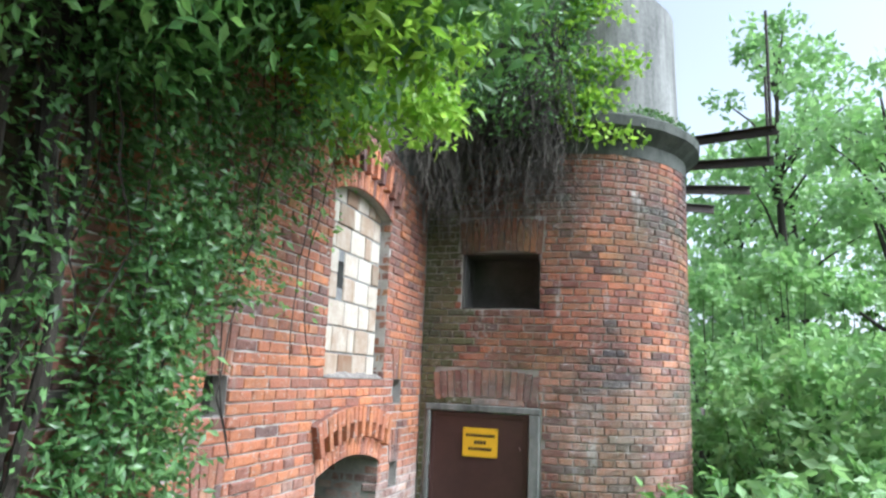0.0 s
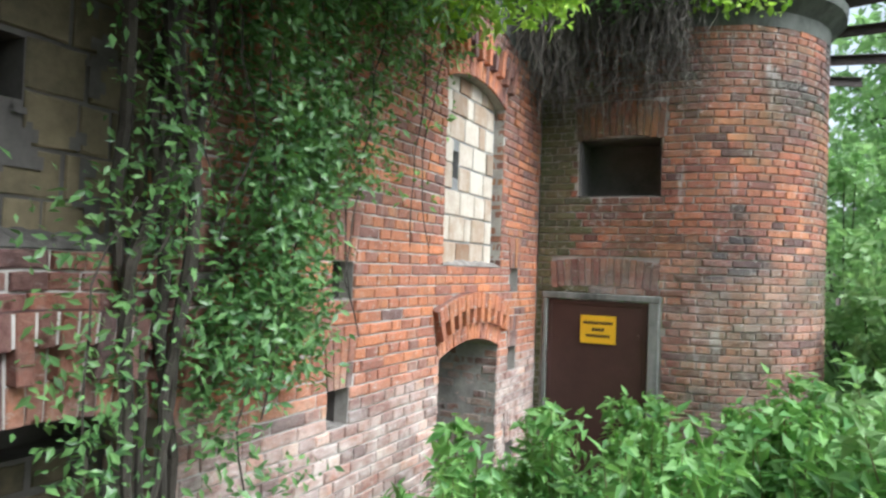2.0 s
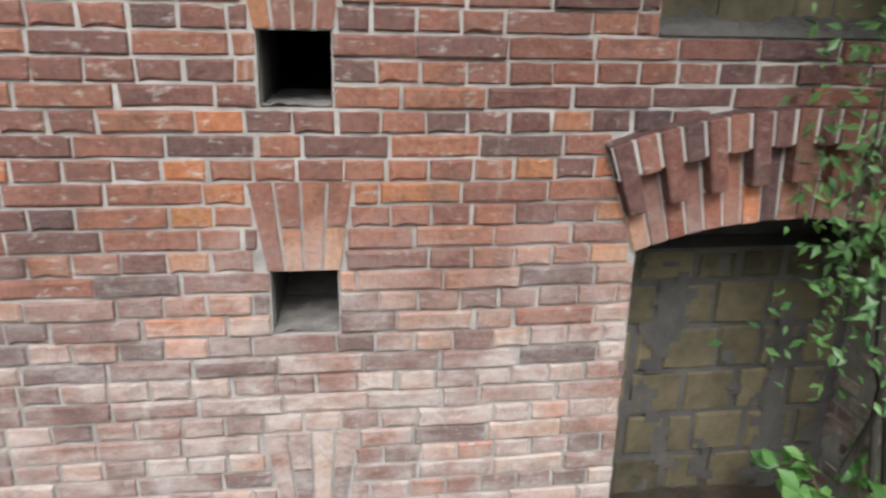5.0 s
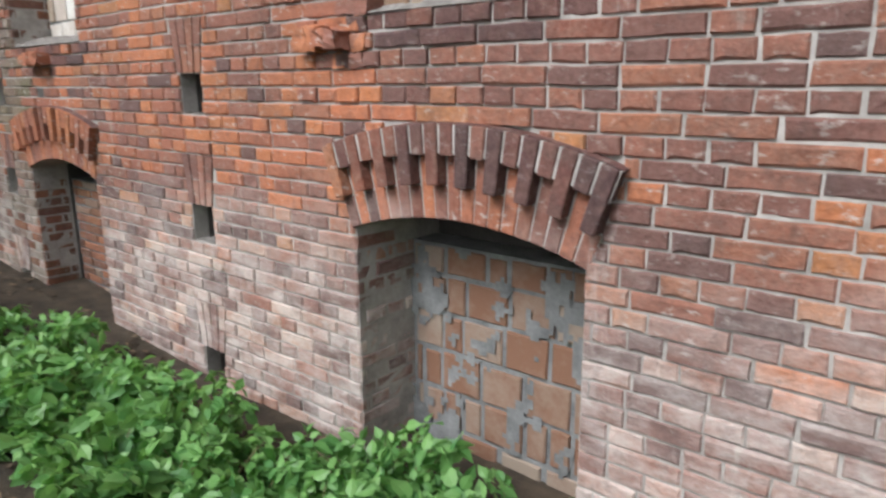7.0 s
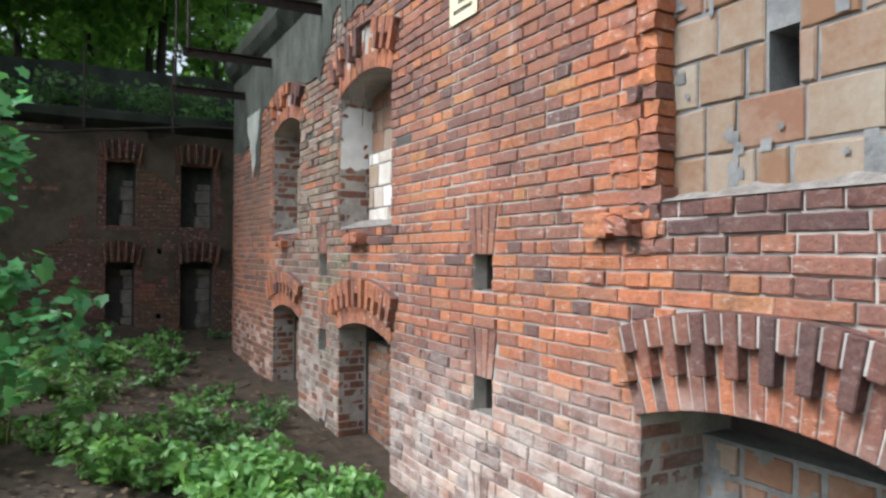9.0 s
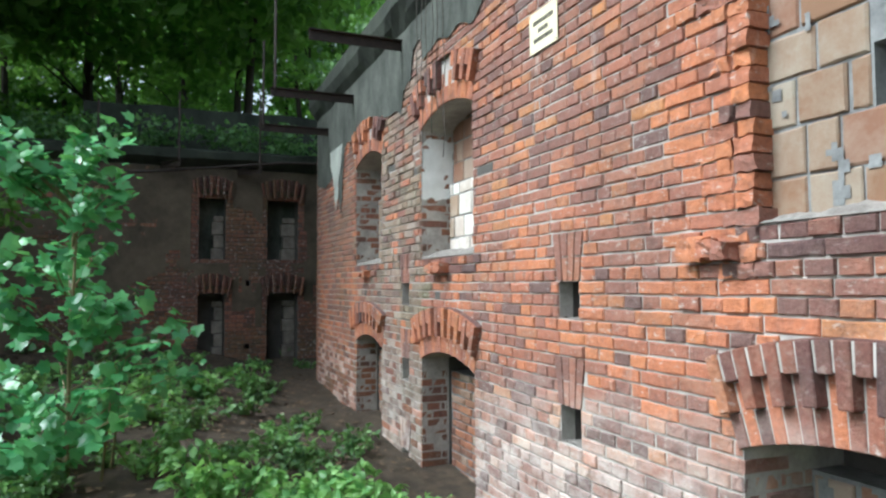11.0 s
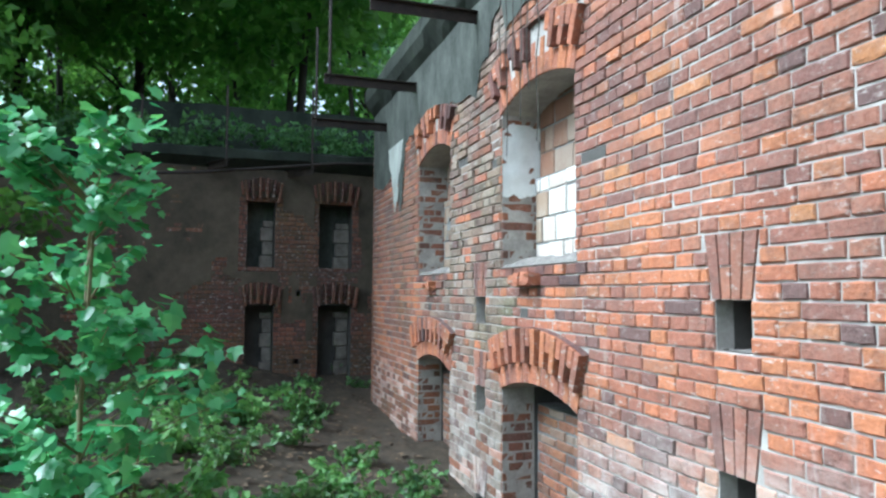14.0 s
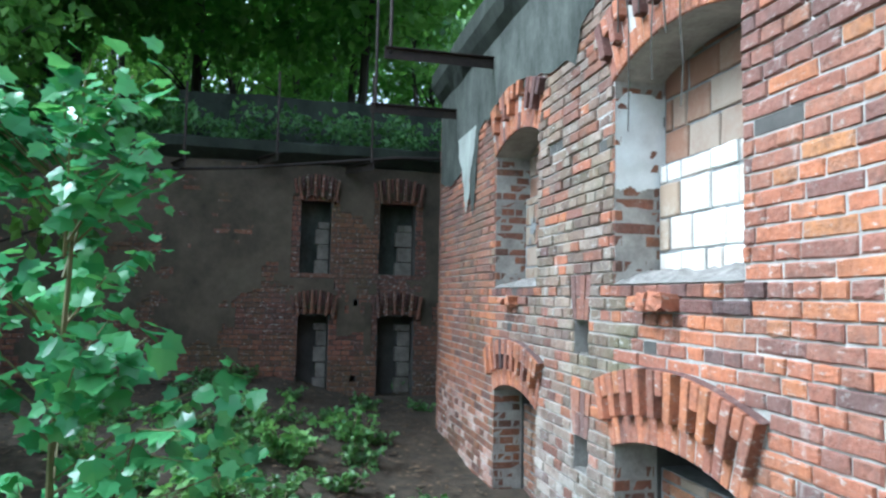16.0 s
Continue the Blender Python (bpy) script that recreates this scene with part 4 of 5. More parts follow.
def plate(name, m, w, h, mat, lines, label):
    """A thin enamelled sign with dark lines of writing. Its face looks along -y of m."""
    s = thing(name, (0, 0, 0), label, "sign")
    s.matrix_world = m
    bm = bmesh.new()
    box(bm, -w / 2, w / 2, 0, 0.004, -h / 2, h / 2, bevel=0.0015)
    part("panel", bm, mat, s)
    for z, lw, lh in lines:
        n = max(3, int(lw / (lh * 0.8)))
        for k in range(n):
            bm = bmesh.new()
            x = -lw / 2 + (k + 0.5) * lw / n
            box(bm, x - lw / n * 0.38, x + lw / n * 0.38, -0.0015, -0.0002, z - lh / 2, z + lh / 2)
            part("writing_bar", bm, M_INK, s)
    for sx in (-1, 1):
        for sz in (-1, 1):
            bm = bmesh.new()
            tube(bm, [(sx * (w / 2 - 0.015), 0.0, sz * (h / 2 - 0.015)), (sx * (w / 2 - 0.015), -0.004, sz * (h / 2 - 0.015))], [0.005, 0.004], 6)
            part("screw", bm, M_IRON, s)
    return s


plate("warning_sign", pose(TX + 0.008, -0.675, 1.495, 0, 0, -90), 0.37, 0.29, M_YELLOW, ((0.07, 0.31, 0.03), (0.0, 0.13, 0.035), (-0.065, 0.25, 0.03)), "yellow enamel warning sign with black lines on the steel door")
plate("wall_sign", pose(-3.98, -0.012, 3.79, 0, 0, 0), 0.36, 0.28, M_CREAM, ((0.06, 0.26, 0.03), (0.0, 0.13, 0.03), (-0.06, 0.25, 0.03)), "faded cream enamel sign with dark lines on brick")

# drum cornice and concrete parapet
def ring(name, prof, mat, label, u0=0.25, u1=None):
    bm = bmesh.new()
    prev = None
    u1 = u1 or T_END
    for k in range(50):
        u = u0 + (u1 - u0) * k / 49
        cur = [bm.verts.new(tower_map(u, z + 0.012 * noise.noise(Vector((u * 5, z * 9, 1))), d + 0.012 * noise.noise(Vector((u * 4, z * 7, 4))))) for d, z in prof]
        if prev:
            for i in range(len(prof) - 1):
                bm.faces.new((prev[i], cur[i], cur[i + 1], prev[i + 1]))
        prev = cur
    return tagged(part(name, bm, mat), label, "cornice", kind="structure")


ring("trim_tower_cornice", ((0.3, 4.55), (-0.004, 4.56), (-0.01, 4.72), (-0.05, 4.76), (-0.16, 4.86), (-0.17, 4.96), (-0.09, 5.02), (0.02, 5.05), (0.3, 5.06)), M_RENDER, "mossy concrete ring cornice of the tower")
ring("wall_tower_parapet", ((0.06, 5.0), (0.08, 5.6), (0.1, 6.6), (0.35, 6.65)), M_CONCRETE, "streaked grey concrete parapet drum of the tower")


# ---------------------------------------------------------------- iron brackets
def bracket(root, tip, post, label, post_dir=(0, 0, 1)):
    b = thing("iron_bracket", root, label, "bracket", "rusty iron brackets")
    d = Vector(tip) - Vector(root)
    m = d.to_track_quat("Y", "Z").to_matrix().to_4x4()
    bm = bmesh.new()
    box(bm, -0.045, 0.045, -0.1, d.length, 0.045, 0.057, m, 0.002)
    box(bm, -0.006, 0.006, -0.1, d.length, -0.055, 0.045, m, 0.002)
    part("beam", bm, M_IRON, b)
    if post:
        bm = bmesh.new()
        tube(bm, [d + Vector((0, 0, 0)) - d.normalized() * 0.06, d - d.normalized() * 0.06 + Vector(post_dir) * post], [0.02, 0.018], 6)
        part("post", bm, M_IRON, b)
    return b


for x, tipy, z, post in ((-5.3, -0.75, 4.72, 0), (-6.9, -1.0, 4.62, 0), (-8.9, -1.1, 4.55, 1.6), (-10.4, -1.05, 4.42, 1.3), (-3.0, -0.7, 4.9, 0)):
    bracket((x, 0, z), (x, tipy, z), post, "rusty iron bracket beam jutting from the wall top")
for y, z, post in ((-1.1, 4.15, 1.3), (-2.4, 4.2, 1.2), (-3.6, 4.05, 1.1)):
    bracket((FX, y, z), (FX + 1.0, y + 0.3, z - 0.1), post, "rusty iron bracket of the shaded wing")
for ang, z, ln, post in ((84, 5.02, 1.0, 1.5), (97, 4.82, 1.05, 1.1), (112, 4.62, 1.0, 0), (128, 4.5, 0.9, 0)):
    a = radians(ang)
    o = Vector((TX + TR, TY, z))
    d = Vector((-math.cos(a), -math.sin(a), 0))
    bracket(o + d * (TR - 0.05), o + d * (TR + ln) + Vector((0, 0, 0.06)), post, "rusty iron bracket on the tower cornice")
bm = bmesh.new()
tube(bm, [(FX + 0.4, -5.5, 3.8), (FX + 0.6, -2.5, 4.0), (FX + 0.7, -0.4, 4.25), (FX + 0.75, 1.0, 4.3)], [0.025] * 4, 6)
tagged(part("fallen_rail", bm, M_IRON), "bent rusty rail hanging along the shaded wing", "rail")

# ---------------------------------------------------------------- ground
def ground_z(x, y):
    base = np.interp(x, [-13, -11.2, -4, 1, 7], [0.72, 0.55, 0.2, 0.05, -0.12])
    bank = 0.28 * min(max((-y - 0.9) / 1.2, 0), 1)
    rise = 0.16 * max(0, -y - 5.5) + (0.10 * max(0, x - 12)) * 0.3
    return base + bank + min(rise, 3.5)


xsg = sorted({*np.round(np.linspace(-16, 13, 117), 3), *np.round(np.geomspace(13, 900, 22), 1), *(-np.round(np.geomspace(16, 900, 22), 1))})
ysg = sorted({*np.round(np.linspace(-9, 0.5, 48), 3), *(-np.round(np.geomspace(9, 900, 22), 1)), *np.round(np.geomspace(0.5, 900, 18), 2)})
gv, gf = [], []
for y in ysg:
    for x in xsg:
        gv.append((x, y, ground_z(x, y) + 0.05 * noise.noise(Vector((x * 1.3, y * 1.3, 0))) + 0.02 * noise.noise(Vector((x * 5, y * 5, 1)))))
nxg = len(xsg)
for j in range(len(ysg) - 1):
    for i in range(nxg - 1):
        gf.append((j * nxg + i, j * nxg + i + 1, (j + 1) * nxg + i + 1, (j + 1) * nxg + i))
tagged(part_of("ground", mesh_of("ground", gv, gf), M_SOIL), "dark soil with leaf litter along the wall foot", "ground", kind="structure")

# ---------------------------------------------------------------- leaves
npr = np.random.default_rng(5)
LEAFN = (np.array([[0, 0, 0], [-.21, .4, .05], [0, 1, -.08], [.21, .4, .05], [0, .42, 0]]), [(0, 4, 1), (1, 4, 2), (0, 3, 4), (4, 3, 2)])
LEAF2 = (np.array([[0, 0, 0], [-.3, .45, .06], [0, 1, -.04], [.3, .45, .06]]), [(0, 1, 2), (0, 2, 3)])
LEAF6 = (np.array([[0, 0, 0], [-.26, .25, .06], [-.3, .55, .07], [0, 1, -.1], [.3, .55, .07], [.26, .25, .06], [0, .3, 0], [0, .62, -.01]]), [(0, 6, 1), (1, 6, 7, 2), (2, 7, 3), (0, 5, 6), (6, 5, 4, 7), (7, 4, 3)])
LOBES = [(0, 0), (-.25, -.02), (-.5, .14), (-.42, .32), (-.52, .6), (-.26, .64), (0, 1.0), (.26, .64), (.52, .6), (.42, .32), (.5, .14), (.25, -.02)]
MAPLE = (np.array([[x, y, .1 * abs(x) - .12 * y * y] for x, y in LOBES] + [[0, .4, 0.0]]), [(k, (k + 1) % 12, 12)[::-1] for k in range(12)])


def leaves(name, pts, size, shape, mat, parent=None, label="", up=0.4, out=None, droop=0.3):
    """One leaf at each of pts, turned at random but facing mostly up or outwards."""
    base, faces = shape
    n = len(pts)
    nor = npr.normal(size=(n, 3))
    nor /= np.linalg.norm(nor, axis=1)[:, None]
    nor = nor * 0.8 + np.array([0, 0, up]) + (np.array(out) if out is not None else 0)
    nor /= np.linalg.norm(nor, axis=1)[:, None]
    tip = npr.normal(size=(n, 3)) + np.array([0, 0, -droop])
    tip -= (tip * nor).sum(1)[:, None] * nor
    tip /= np.linalg.norm(tip, axis=1)[:, None]
    sid = np.cross(tip, nor)
    sc = size * npr.uniform(0.55, 1.25, n)
    v = pts[:, None, :] + sc[:, None, None] * (base[None, :, 0, None] * sid[:, None, :] + base[None, :, 1, None] * tip[:, None, :] + base[None, :, 2, None] * nor[:, None, :])
    k = len(base)
    fs = [tuple(i * k + j for j in f) for i in range(n) for f in faces]
    me = mesh_of(name, v.reshape(-1, 3).tolist(), fs)
    ob = part_of(name, me, mat, parent, label)
    return ob


def clumps(centres, radii, per, flatten=0.7):
    out = []
    for c, r in zip(centres, radii):
        d = npr.normal(size=(per, 3))
        d /= np.linalg.norm(d, axis=1)[:, None]
        out.append(np.array(c) + d * (r * npr.uniform(0.25, 1.0, per) ** 0.6)[:, None] * (1, 1, flatten))
    return np.concatenate(out)


def tree_mesh(name, height, spread, mat, seed, leaf=0.22, nclump=46, per=70, low=0.35, trunk=0.14):
    """A tree at the origin as a thing: trunk with limbs, and a crown of leaf clumps."""
    q = random.Random(seed)
    t = thing("tree", (0, 0, 0), "tall slender broadleaf tree with a loose green crown", "tree", "woodland trees")
    bm = bmesh.new()
    lean = Vector((q.uniform(-.06, .06), q.uniform(-.06, .06), 1))
    pts = [lean * (height * k / 6) + Vector((q.uniform(-.1, .1), q.uniform(-.1, .1), 0)) * min(k, 1) for k in range(7)]
    tube(bm, pts, [trunk * (1.25 - k / 6 * 1.1) for k in range(7)], 7)
    cs, rs = [], []
    for k in range(nclump):
        f = q.uniform(low, 1.0)
        o = lean * height * f
        ang = q.uniform(0, math.tau)
        rad = spread * q.uniform(0.25, 1.0) * (1.1 - 0.75 * f)
        c = o + Vector((rad * math.cos(ang), rad * math.sin(ang), q.uniform(0, 0.5) + rad * 0.2))
        cs.append(tuple(c))
        rs.append(q.uniform(0.35, 0.95))
        if k % 2 == 0:
            st = lean * height * max(f - 0.08, 0.1)
            tube(bm, [st, (st + c) / 2 + Vector((0, 0, 0.15)), c], [trunk * 0.3, trunk * 0.18, 0.01], 4)
    part("trunk", bm, M_BARK, t)
    crown = leaves("crown", clumps(cs, rs, per, 0.55), leaf, LEAF2, mat, t)
    crown["kind"] = "stuff"
    return t


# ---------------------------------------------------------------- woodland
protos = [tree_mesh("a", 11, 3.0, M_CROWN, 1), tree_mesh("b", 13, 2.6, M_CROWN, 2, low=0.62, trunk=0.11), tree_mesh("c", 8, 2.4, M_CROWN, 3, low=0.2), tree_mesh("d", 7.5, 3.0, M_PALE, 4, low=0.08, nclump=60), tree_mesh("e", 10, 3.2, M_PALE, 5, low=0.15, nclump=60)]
tq = random.Random(12)
spots = []
for k in range(34):          # behind the shaded wing
    spots.append((tq.uniform(-32, -17), tq.uniform(-14, 6), tq.choice((0, 1, 1, 1, 2))))
for k in range(16):          # bank across the ditch, over the shaded end
    spots.append((tq.uniform(-20, -11.5), tq.uniform(-14, -5.5), tq.choice((0, 1, 2))))
for k in range(9):
    spots.append((tq.uniform(-9, 8), tq.uniform(-30, -22), tq.choice((0, 1))))
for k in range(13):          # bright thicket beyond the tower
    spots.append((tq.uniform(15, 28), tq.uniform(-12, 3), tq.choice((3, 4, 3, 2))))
used = set()
for x, y, k in spots:
    z = ground_z(x, y) + (2.6 if x < -16 else 0) - 0.05
    m = Matrix.Translation((x, y, z)) @ Matrix.Rotation(tq.uniform(0, 6.28), 4, "Z")
    if k not in used:
        used.add(k)
        protos[k].matrix_world = m
    else:
        copy_thing(protos[k], m)
# earth bank behind the wing that carries the trees
bm = bmesh.new()
bmesh.ops.create_grid(bm, x_segments=20, y_segments=30, size=0.5)
for v in bm.verts:
    x, y = -28.3 + v.co.x * 25.6, -4 + v.co.y * 34
    up = min(1, max(0, (-15.3 - x) / 0.4))
    v.co = Vector((x, y, ground_z(x, y) + 3.0 + 0.9 * up + 0.12 * max(0, -16 - x) + 0.15 * noise.noise(Vector((x * .5, y * .5, 0)))))
tagged(part("ground_bank", bm, M_SOIL), "earth bank behind the shaded wing", "earth", kind="structure")

# dense foliage of the woods further back
def far_woods(name, x0, x1, y0, y1, z0, z1, n, size, mat, label):
    c = [(npr.uniform(x0, x1), npr.uniform(y0, y1), z0 + (z1 - z0) * npr.uniform(0, 1)) for _ in range(n)]
    ob = leaves(name, clumps(c, npr.uniform(0.5, 1.5, n), 42, 0.6), size, LEAF2, mat)
    return tagged(ob, label, "woods", kind="stuff")


far_woods("woods_far", -38, -24, -22, 14, 3.0, 19, 900, 0.42, M_CROWN, "dense dark green woodland foliage behind the fort")
far_woods("woods_deep", -62, -42, -50, 34, 3.0, 30, 620, 1.1, M_PALE, "woodland foliage far behind the fort, haze put into its pale colour")
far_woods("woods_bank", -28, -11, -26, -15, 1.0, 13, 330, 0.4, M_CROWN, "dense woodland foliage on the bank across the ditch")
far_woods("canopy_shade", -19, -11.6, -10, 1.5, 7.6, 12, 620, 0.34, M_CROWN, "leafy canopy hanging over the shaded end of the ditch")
far_woods("woods_bright", 17, 34, -20, 4, 0.0, 9, 330, 0.4, M_PALE, "woodland foliage beyond the tower, haze and glare put into its colour")


# ---------------------------------------------------------------- ivy
def strands(name, count, x0, x1, top, low, depth, per, size, mat, parent, seed, keep=lambda x, z: True):
    q = random.Random(seed)
    pts = []
    bm = bmesh.new()
    for k in range(count):
        x = q.uniform(x0, x1)
        zb = q.uniform(*low)
        y = -q.uniform(*depth)
        line = []
        z = top
        while z > zb:
            fall = (top - z) / (top - zb)
            line.append((x + 0.1 * math.sin(z * 3 + k), y * (1 - 0.45 * fall), z))
            x += q.uniform(-0.06, 0.06)
            z -= 0.16
        if len(line) < 3:
            continue
        if k % 5 == 0:
            tube(bm, line, [0.005] * len(line), 3)
        for p in line:
            for _ in range(per):
                c = (p[0] + q.gauss(0, 0.09), min(p[1] + q.gauss(0, 0.09), -0.02), p[2] + q.gauss(0, 0.08))
                if keep(c[0], c[2]):
                    pts.append(c)
    part("vine_stem", bm, M_BARK, parent)
    ob = leaves("foliage", np.array(pts), size, LEAFN, mat, parent, out=(0, -0.5, 0), up=0.7, droop=0.35)
    ob["kind"] = "stuff"
    return ob


ivy = thing("ivy_curtain", (2.8, -0.05, 4.8), "thick green ivy hanging down the brick wall", "ivy")
ivy.location = (0, 0, 0)
gap = lambda x, z: not (x > 3.2 and z < 2.5) and noise.noise(Vector((x * 2.3, 0, z * 1.9))) > -0.2
strands("a", 30, 2.35, 3.45, 5.2, (0.8, 2.3), (0.1, 0.5), 36, 0.064, M_IVY, ivy, 1, gap)
strands("e", 10, 2.0, 2.5, 5.2, (1.9, 3.2), (0.14, 0.4), 14, 0.06, M_IVY, ivy, 8)
strands("d", 7, 1.75, 2.3, 2.3, (0.7, 1.4), (0.1, 0.3), 14, 0.06, M_IVY, ivy, 6)
strands("b", 50, 1.75, 5.0, 5.6, (3.1, 4.2), (0.1, 0.9), 24, 0.066, M_IVY, ivy, 2, gap)
strands("c", 16, 3.2, 4.8, 4.3, (1.5, 3.2), (0.05, 0.2), 4, 0.075, M_NETTLE, ivy, 3, gap)
q = random.Random(19)
# dense leaf mass added mostly above the view, to shade the window below
cs = [(q.uniform(0.8, 3.5), -q.uniform(0.1, 1.7), q.uniform(3.8, 5.4)) for _ in range(230)]
leaves("overhang", clumps(cs, [0.36] * 230, 60), 0.12, LEAFN, M_IVY, ivy)["kind"] = "stuff"
bm = bmesh.new()
for k in range(5):
    x = 2.12 + 0.06 * k
    tube(bm, [(x + 0.09 * math.sin(k * 2.3 + j * 0.55) + 0.03 * math.sin(k + j * 1.7), -0.06 - 0.04 * (k % 3) - 0.03 * math.sin(j * 0.8 + k), 0.4 + j * 0.275) for j in range(19)], [0.014 + 0.0016 * j + 0.004 * (k % 2) for j in range(19)], 7)
part("trunk", bm, M_BARK, ivy)
q = random.Random(23)
cs = [(q.uniform(1.5, 3.3), -q.uniform(0.3, 1.0), q.uniform(3.25, 4.5)) for _ in range(46)]
leaves("outer_foliage", clumps(cs, [0.22] * 46, 42), 0.085, LEAFN, M_NETTLE, ivy, out=(0, -0.4, 0), droop=0.5)["kind"] = "stuff"
shrub = thing("overhanging_shrub", (4.2, -0.4, 5.2), "bright yellow-green shrub hanging over the wall edge", "shrub")
shrub.location = (0, 0, 0)
q = random.Random(9)
cs = [(q.uniform(3.2, 5.1), q.uniform(-1.1, -0.2), q.uniform(3.75, 5.9)) for _ in range(70)]
cs = [c for c in cs if c[2] > 3.5 + 0.5 * abs(c[0] - 4.3)]
cs += [(q.uniform(2.2, 3.6), q.uniform(-1.25, -0.6), q.uniform(3.75, 4.9)) for _ in range(34)]
bm = bmesh.new()
for c in cs[::2]:
    tube(bm, [(c[0] * 0.6 + 1.7, 0.1, 5.4), ((c[0] + 4) / 2, c[1] * 0.6, (c[2] + 5.6) / 2), c], [0.02, 0.012, 0.004], 4)
part("branch", bm, M_BARK, shrub)
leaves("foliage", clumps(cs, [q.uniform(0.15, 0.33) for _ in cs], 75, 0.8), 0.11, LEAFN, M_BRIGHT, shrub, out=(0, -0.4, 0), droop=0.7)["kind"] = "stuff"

# dry roots in the corner over the embrasure
roots = thing("dry_root_curtain", (0, 0, 0), "tangle of grey dry roots and dead vines hanging in the corner", "dead vines")
bm = bmesh.new()
q = random.Random(31)
for k in range(1250):
    if k % 3:
        x, y = TX - q.uniform(0.03, 0.4), -q.uniform(0.0, 1.55)
    else:
        x, y = q.uniform(6.2, 7.3), -q.uniform(0.03, 0.35)
    z = q.uniform(4.5, 6.2)
    end = z - q.uniform(0.7, 1.3) if z > 5.3 else q.uniform(3.5, 4.25)
    line = []
    while z > end:
        line.append((min(x, TX - 0.02), min(y, -0.02), z))
        x += q.gauss(0, 0.05)
        y += q.gauss(0, 0.05)
        z -= q.uniform(0.05, 0.17)
    if len(line) > 2:
        tube(bm, line, [0.0065 * (1 - 0.7 * i / len(line)) for i in range(len(line))], 3)
part("root", bm, M_TWIG, roots)["kind"] = "stuff"
pts = clumps([(q.uniform(6.3, 7.25), -q.uniform(0.1, 1.7), q.choice((q.uniform(4.7, 5.2), q.uniform(5.0, 6.2), q.uniform(5.0, 6.2)))) for _ in range(120)], [0.26] * 120, 30)
pts[:, 0] = np.minimum(pts[:, 0], TX - 0.05)
leaves("foliage", pts, 0.08, LEAFN, M_IVY, roots, droop=0.7)["kind"] = "stuff"
drape = thing("tower_ivy", (0, 0, 0), "green creeper trailing over the tower parapet", "ivy")
cs = []
for k in range(40):
    u = q.choice((q.uniform(0.4, 1.4), q.uniform(1.5, 2.2), q.uniform(1.5, 1.8)))
    cs.append(tower_map(u, q.uniform(5.1, 6.9) if u < 1.5 else q.uniform(4.7, 6.7), -0.12))
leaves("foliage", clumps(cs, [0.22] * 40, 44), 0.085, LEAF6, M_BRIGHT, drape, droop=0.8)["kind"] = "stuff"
cs = [tower_map(q.uniform(0.2, 1.95), q.uniform(5.1, 6.9), -0.1) for _ in range(70)]
leaves("dark_foliage", clumps(cs, [0.2] * 70, 40), 0.075, LEAFN, M_IVY, drape, droop=0.8)["kind"] = "stuff"
cs = [tower_map(q.uniform(0.6, 4.0), 5.08, -0.05) for _ in range(120)]
leaves("moss_tuft", clumps(cs, [0.07] * 120, 12), 0.045, LEAF2, M_IVY, drape)["kind"] = "stuff"


# ---------------------------------------------------------------- herbs along the wall foot
def herb(seed, height, stems, leaf, mat, label, spread=0.22, shape=LEAF6):
    q = random.Random(seed)
    t = thing("herb_plant", (0, 0, 0), label, "plant", "herbs along the wall")
    bm = bmesh.new()
    pts = []
    for k in range(stems):
        a, r = q.uniform(0, math.tau), q.uniform(0.02, spread * 0.5)
        top = height * q.uniform(0.65, 1.05)
        b = Vector((r * math.cos(a), r * math.sin(a), 0))
        tipv = Vector((spread * 1.3 * math.cos(a) * q.uniform(0.3, 1), spread * 1.3 * math.sin(a) * q.uniform(0.3, 1), top))
        line = [b.lerp(tipv, f) + Vector((0, 0, 0.05 * math.sin(f * 3))) for f in (0, 0.25, 0.5, 0.75, 1)]
        tube(bm, line, [0.006, 0.005, 0.005, 0.004, 0.002], 4)
        f = 0.15
        while f < 1.0:
            p = b.lerp(tipv, f)
            for s in range(3):
                g = q.uniform(0, math.tau)
                pts.append((p.x + 0.03 * math.cos(g), p.y + 0.03 * math.sin(g), p.z + 0.02))
            f += 0.055 / height * 1.1
        for s in range(5):
            pts.append((tipv.x + q.gauss(0, .02), tipv.y + q.gauss(0, .02), tipv.z + q.uniform(-.02, .03)))
    part("stem", bm, M_STEM, t)
    leaves("leaf_mass", np.array(pts), leaf, shape, mat, t, up=0.75, droop=0.25)["kind"] = "stuff"
    return t


herbs = [herb(1, 1.05, 7, 0.125, M_NETTLE, "tall green nettle-like herb with narrow leaves", 0.22, LEAFN), herb(2, 0.7, 8, 0.115, M_NETTLE, "leafy green herb beside the wall", 0.24, LEAFN), herb(3, 0.38, 8, 0.1, M_NETTLE, "low broad-leaved green herb on the soil", 0.3), herb(4, 0.32, 9, 0.1, M_IVY, "low dark green ground plant", 0.32), herb(5, 0.45, 5, 0.12, M_NETTLE, "fresh light green herb with broad leaves", 0.28)]
herbs.append(herb(6, 1.2, 8, 0.14, M_PALE, "tall pale green herb in the open", 0.3, LEAFN))
hq = random.Random(77)
beds = []
for k in range(95):     # rank growth before the tower
    x = hq.uniform(3.3, 7.0)
    beds.append((x, -hq.uniform(0.25, 3.6), hq.choice((0, 0, 1, 1, 4))))
for k in range(30):
    beds.append((hq.uniform(5.5, 9.5), -hq.uniform(3.0, 5.5), hq.choice((0, 1, 0, 4))))
for k in range(26):
    beds.append((hq.uniform(3.2, 6.0), -hq.uniform(2.7, 4.6), 5))
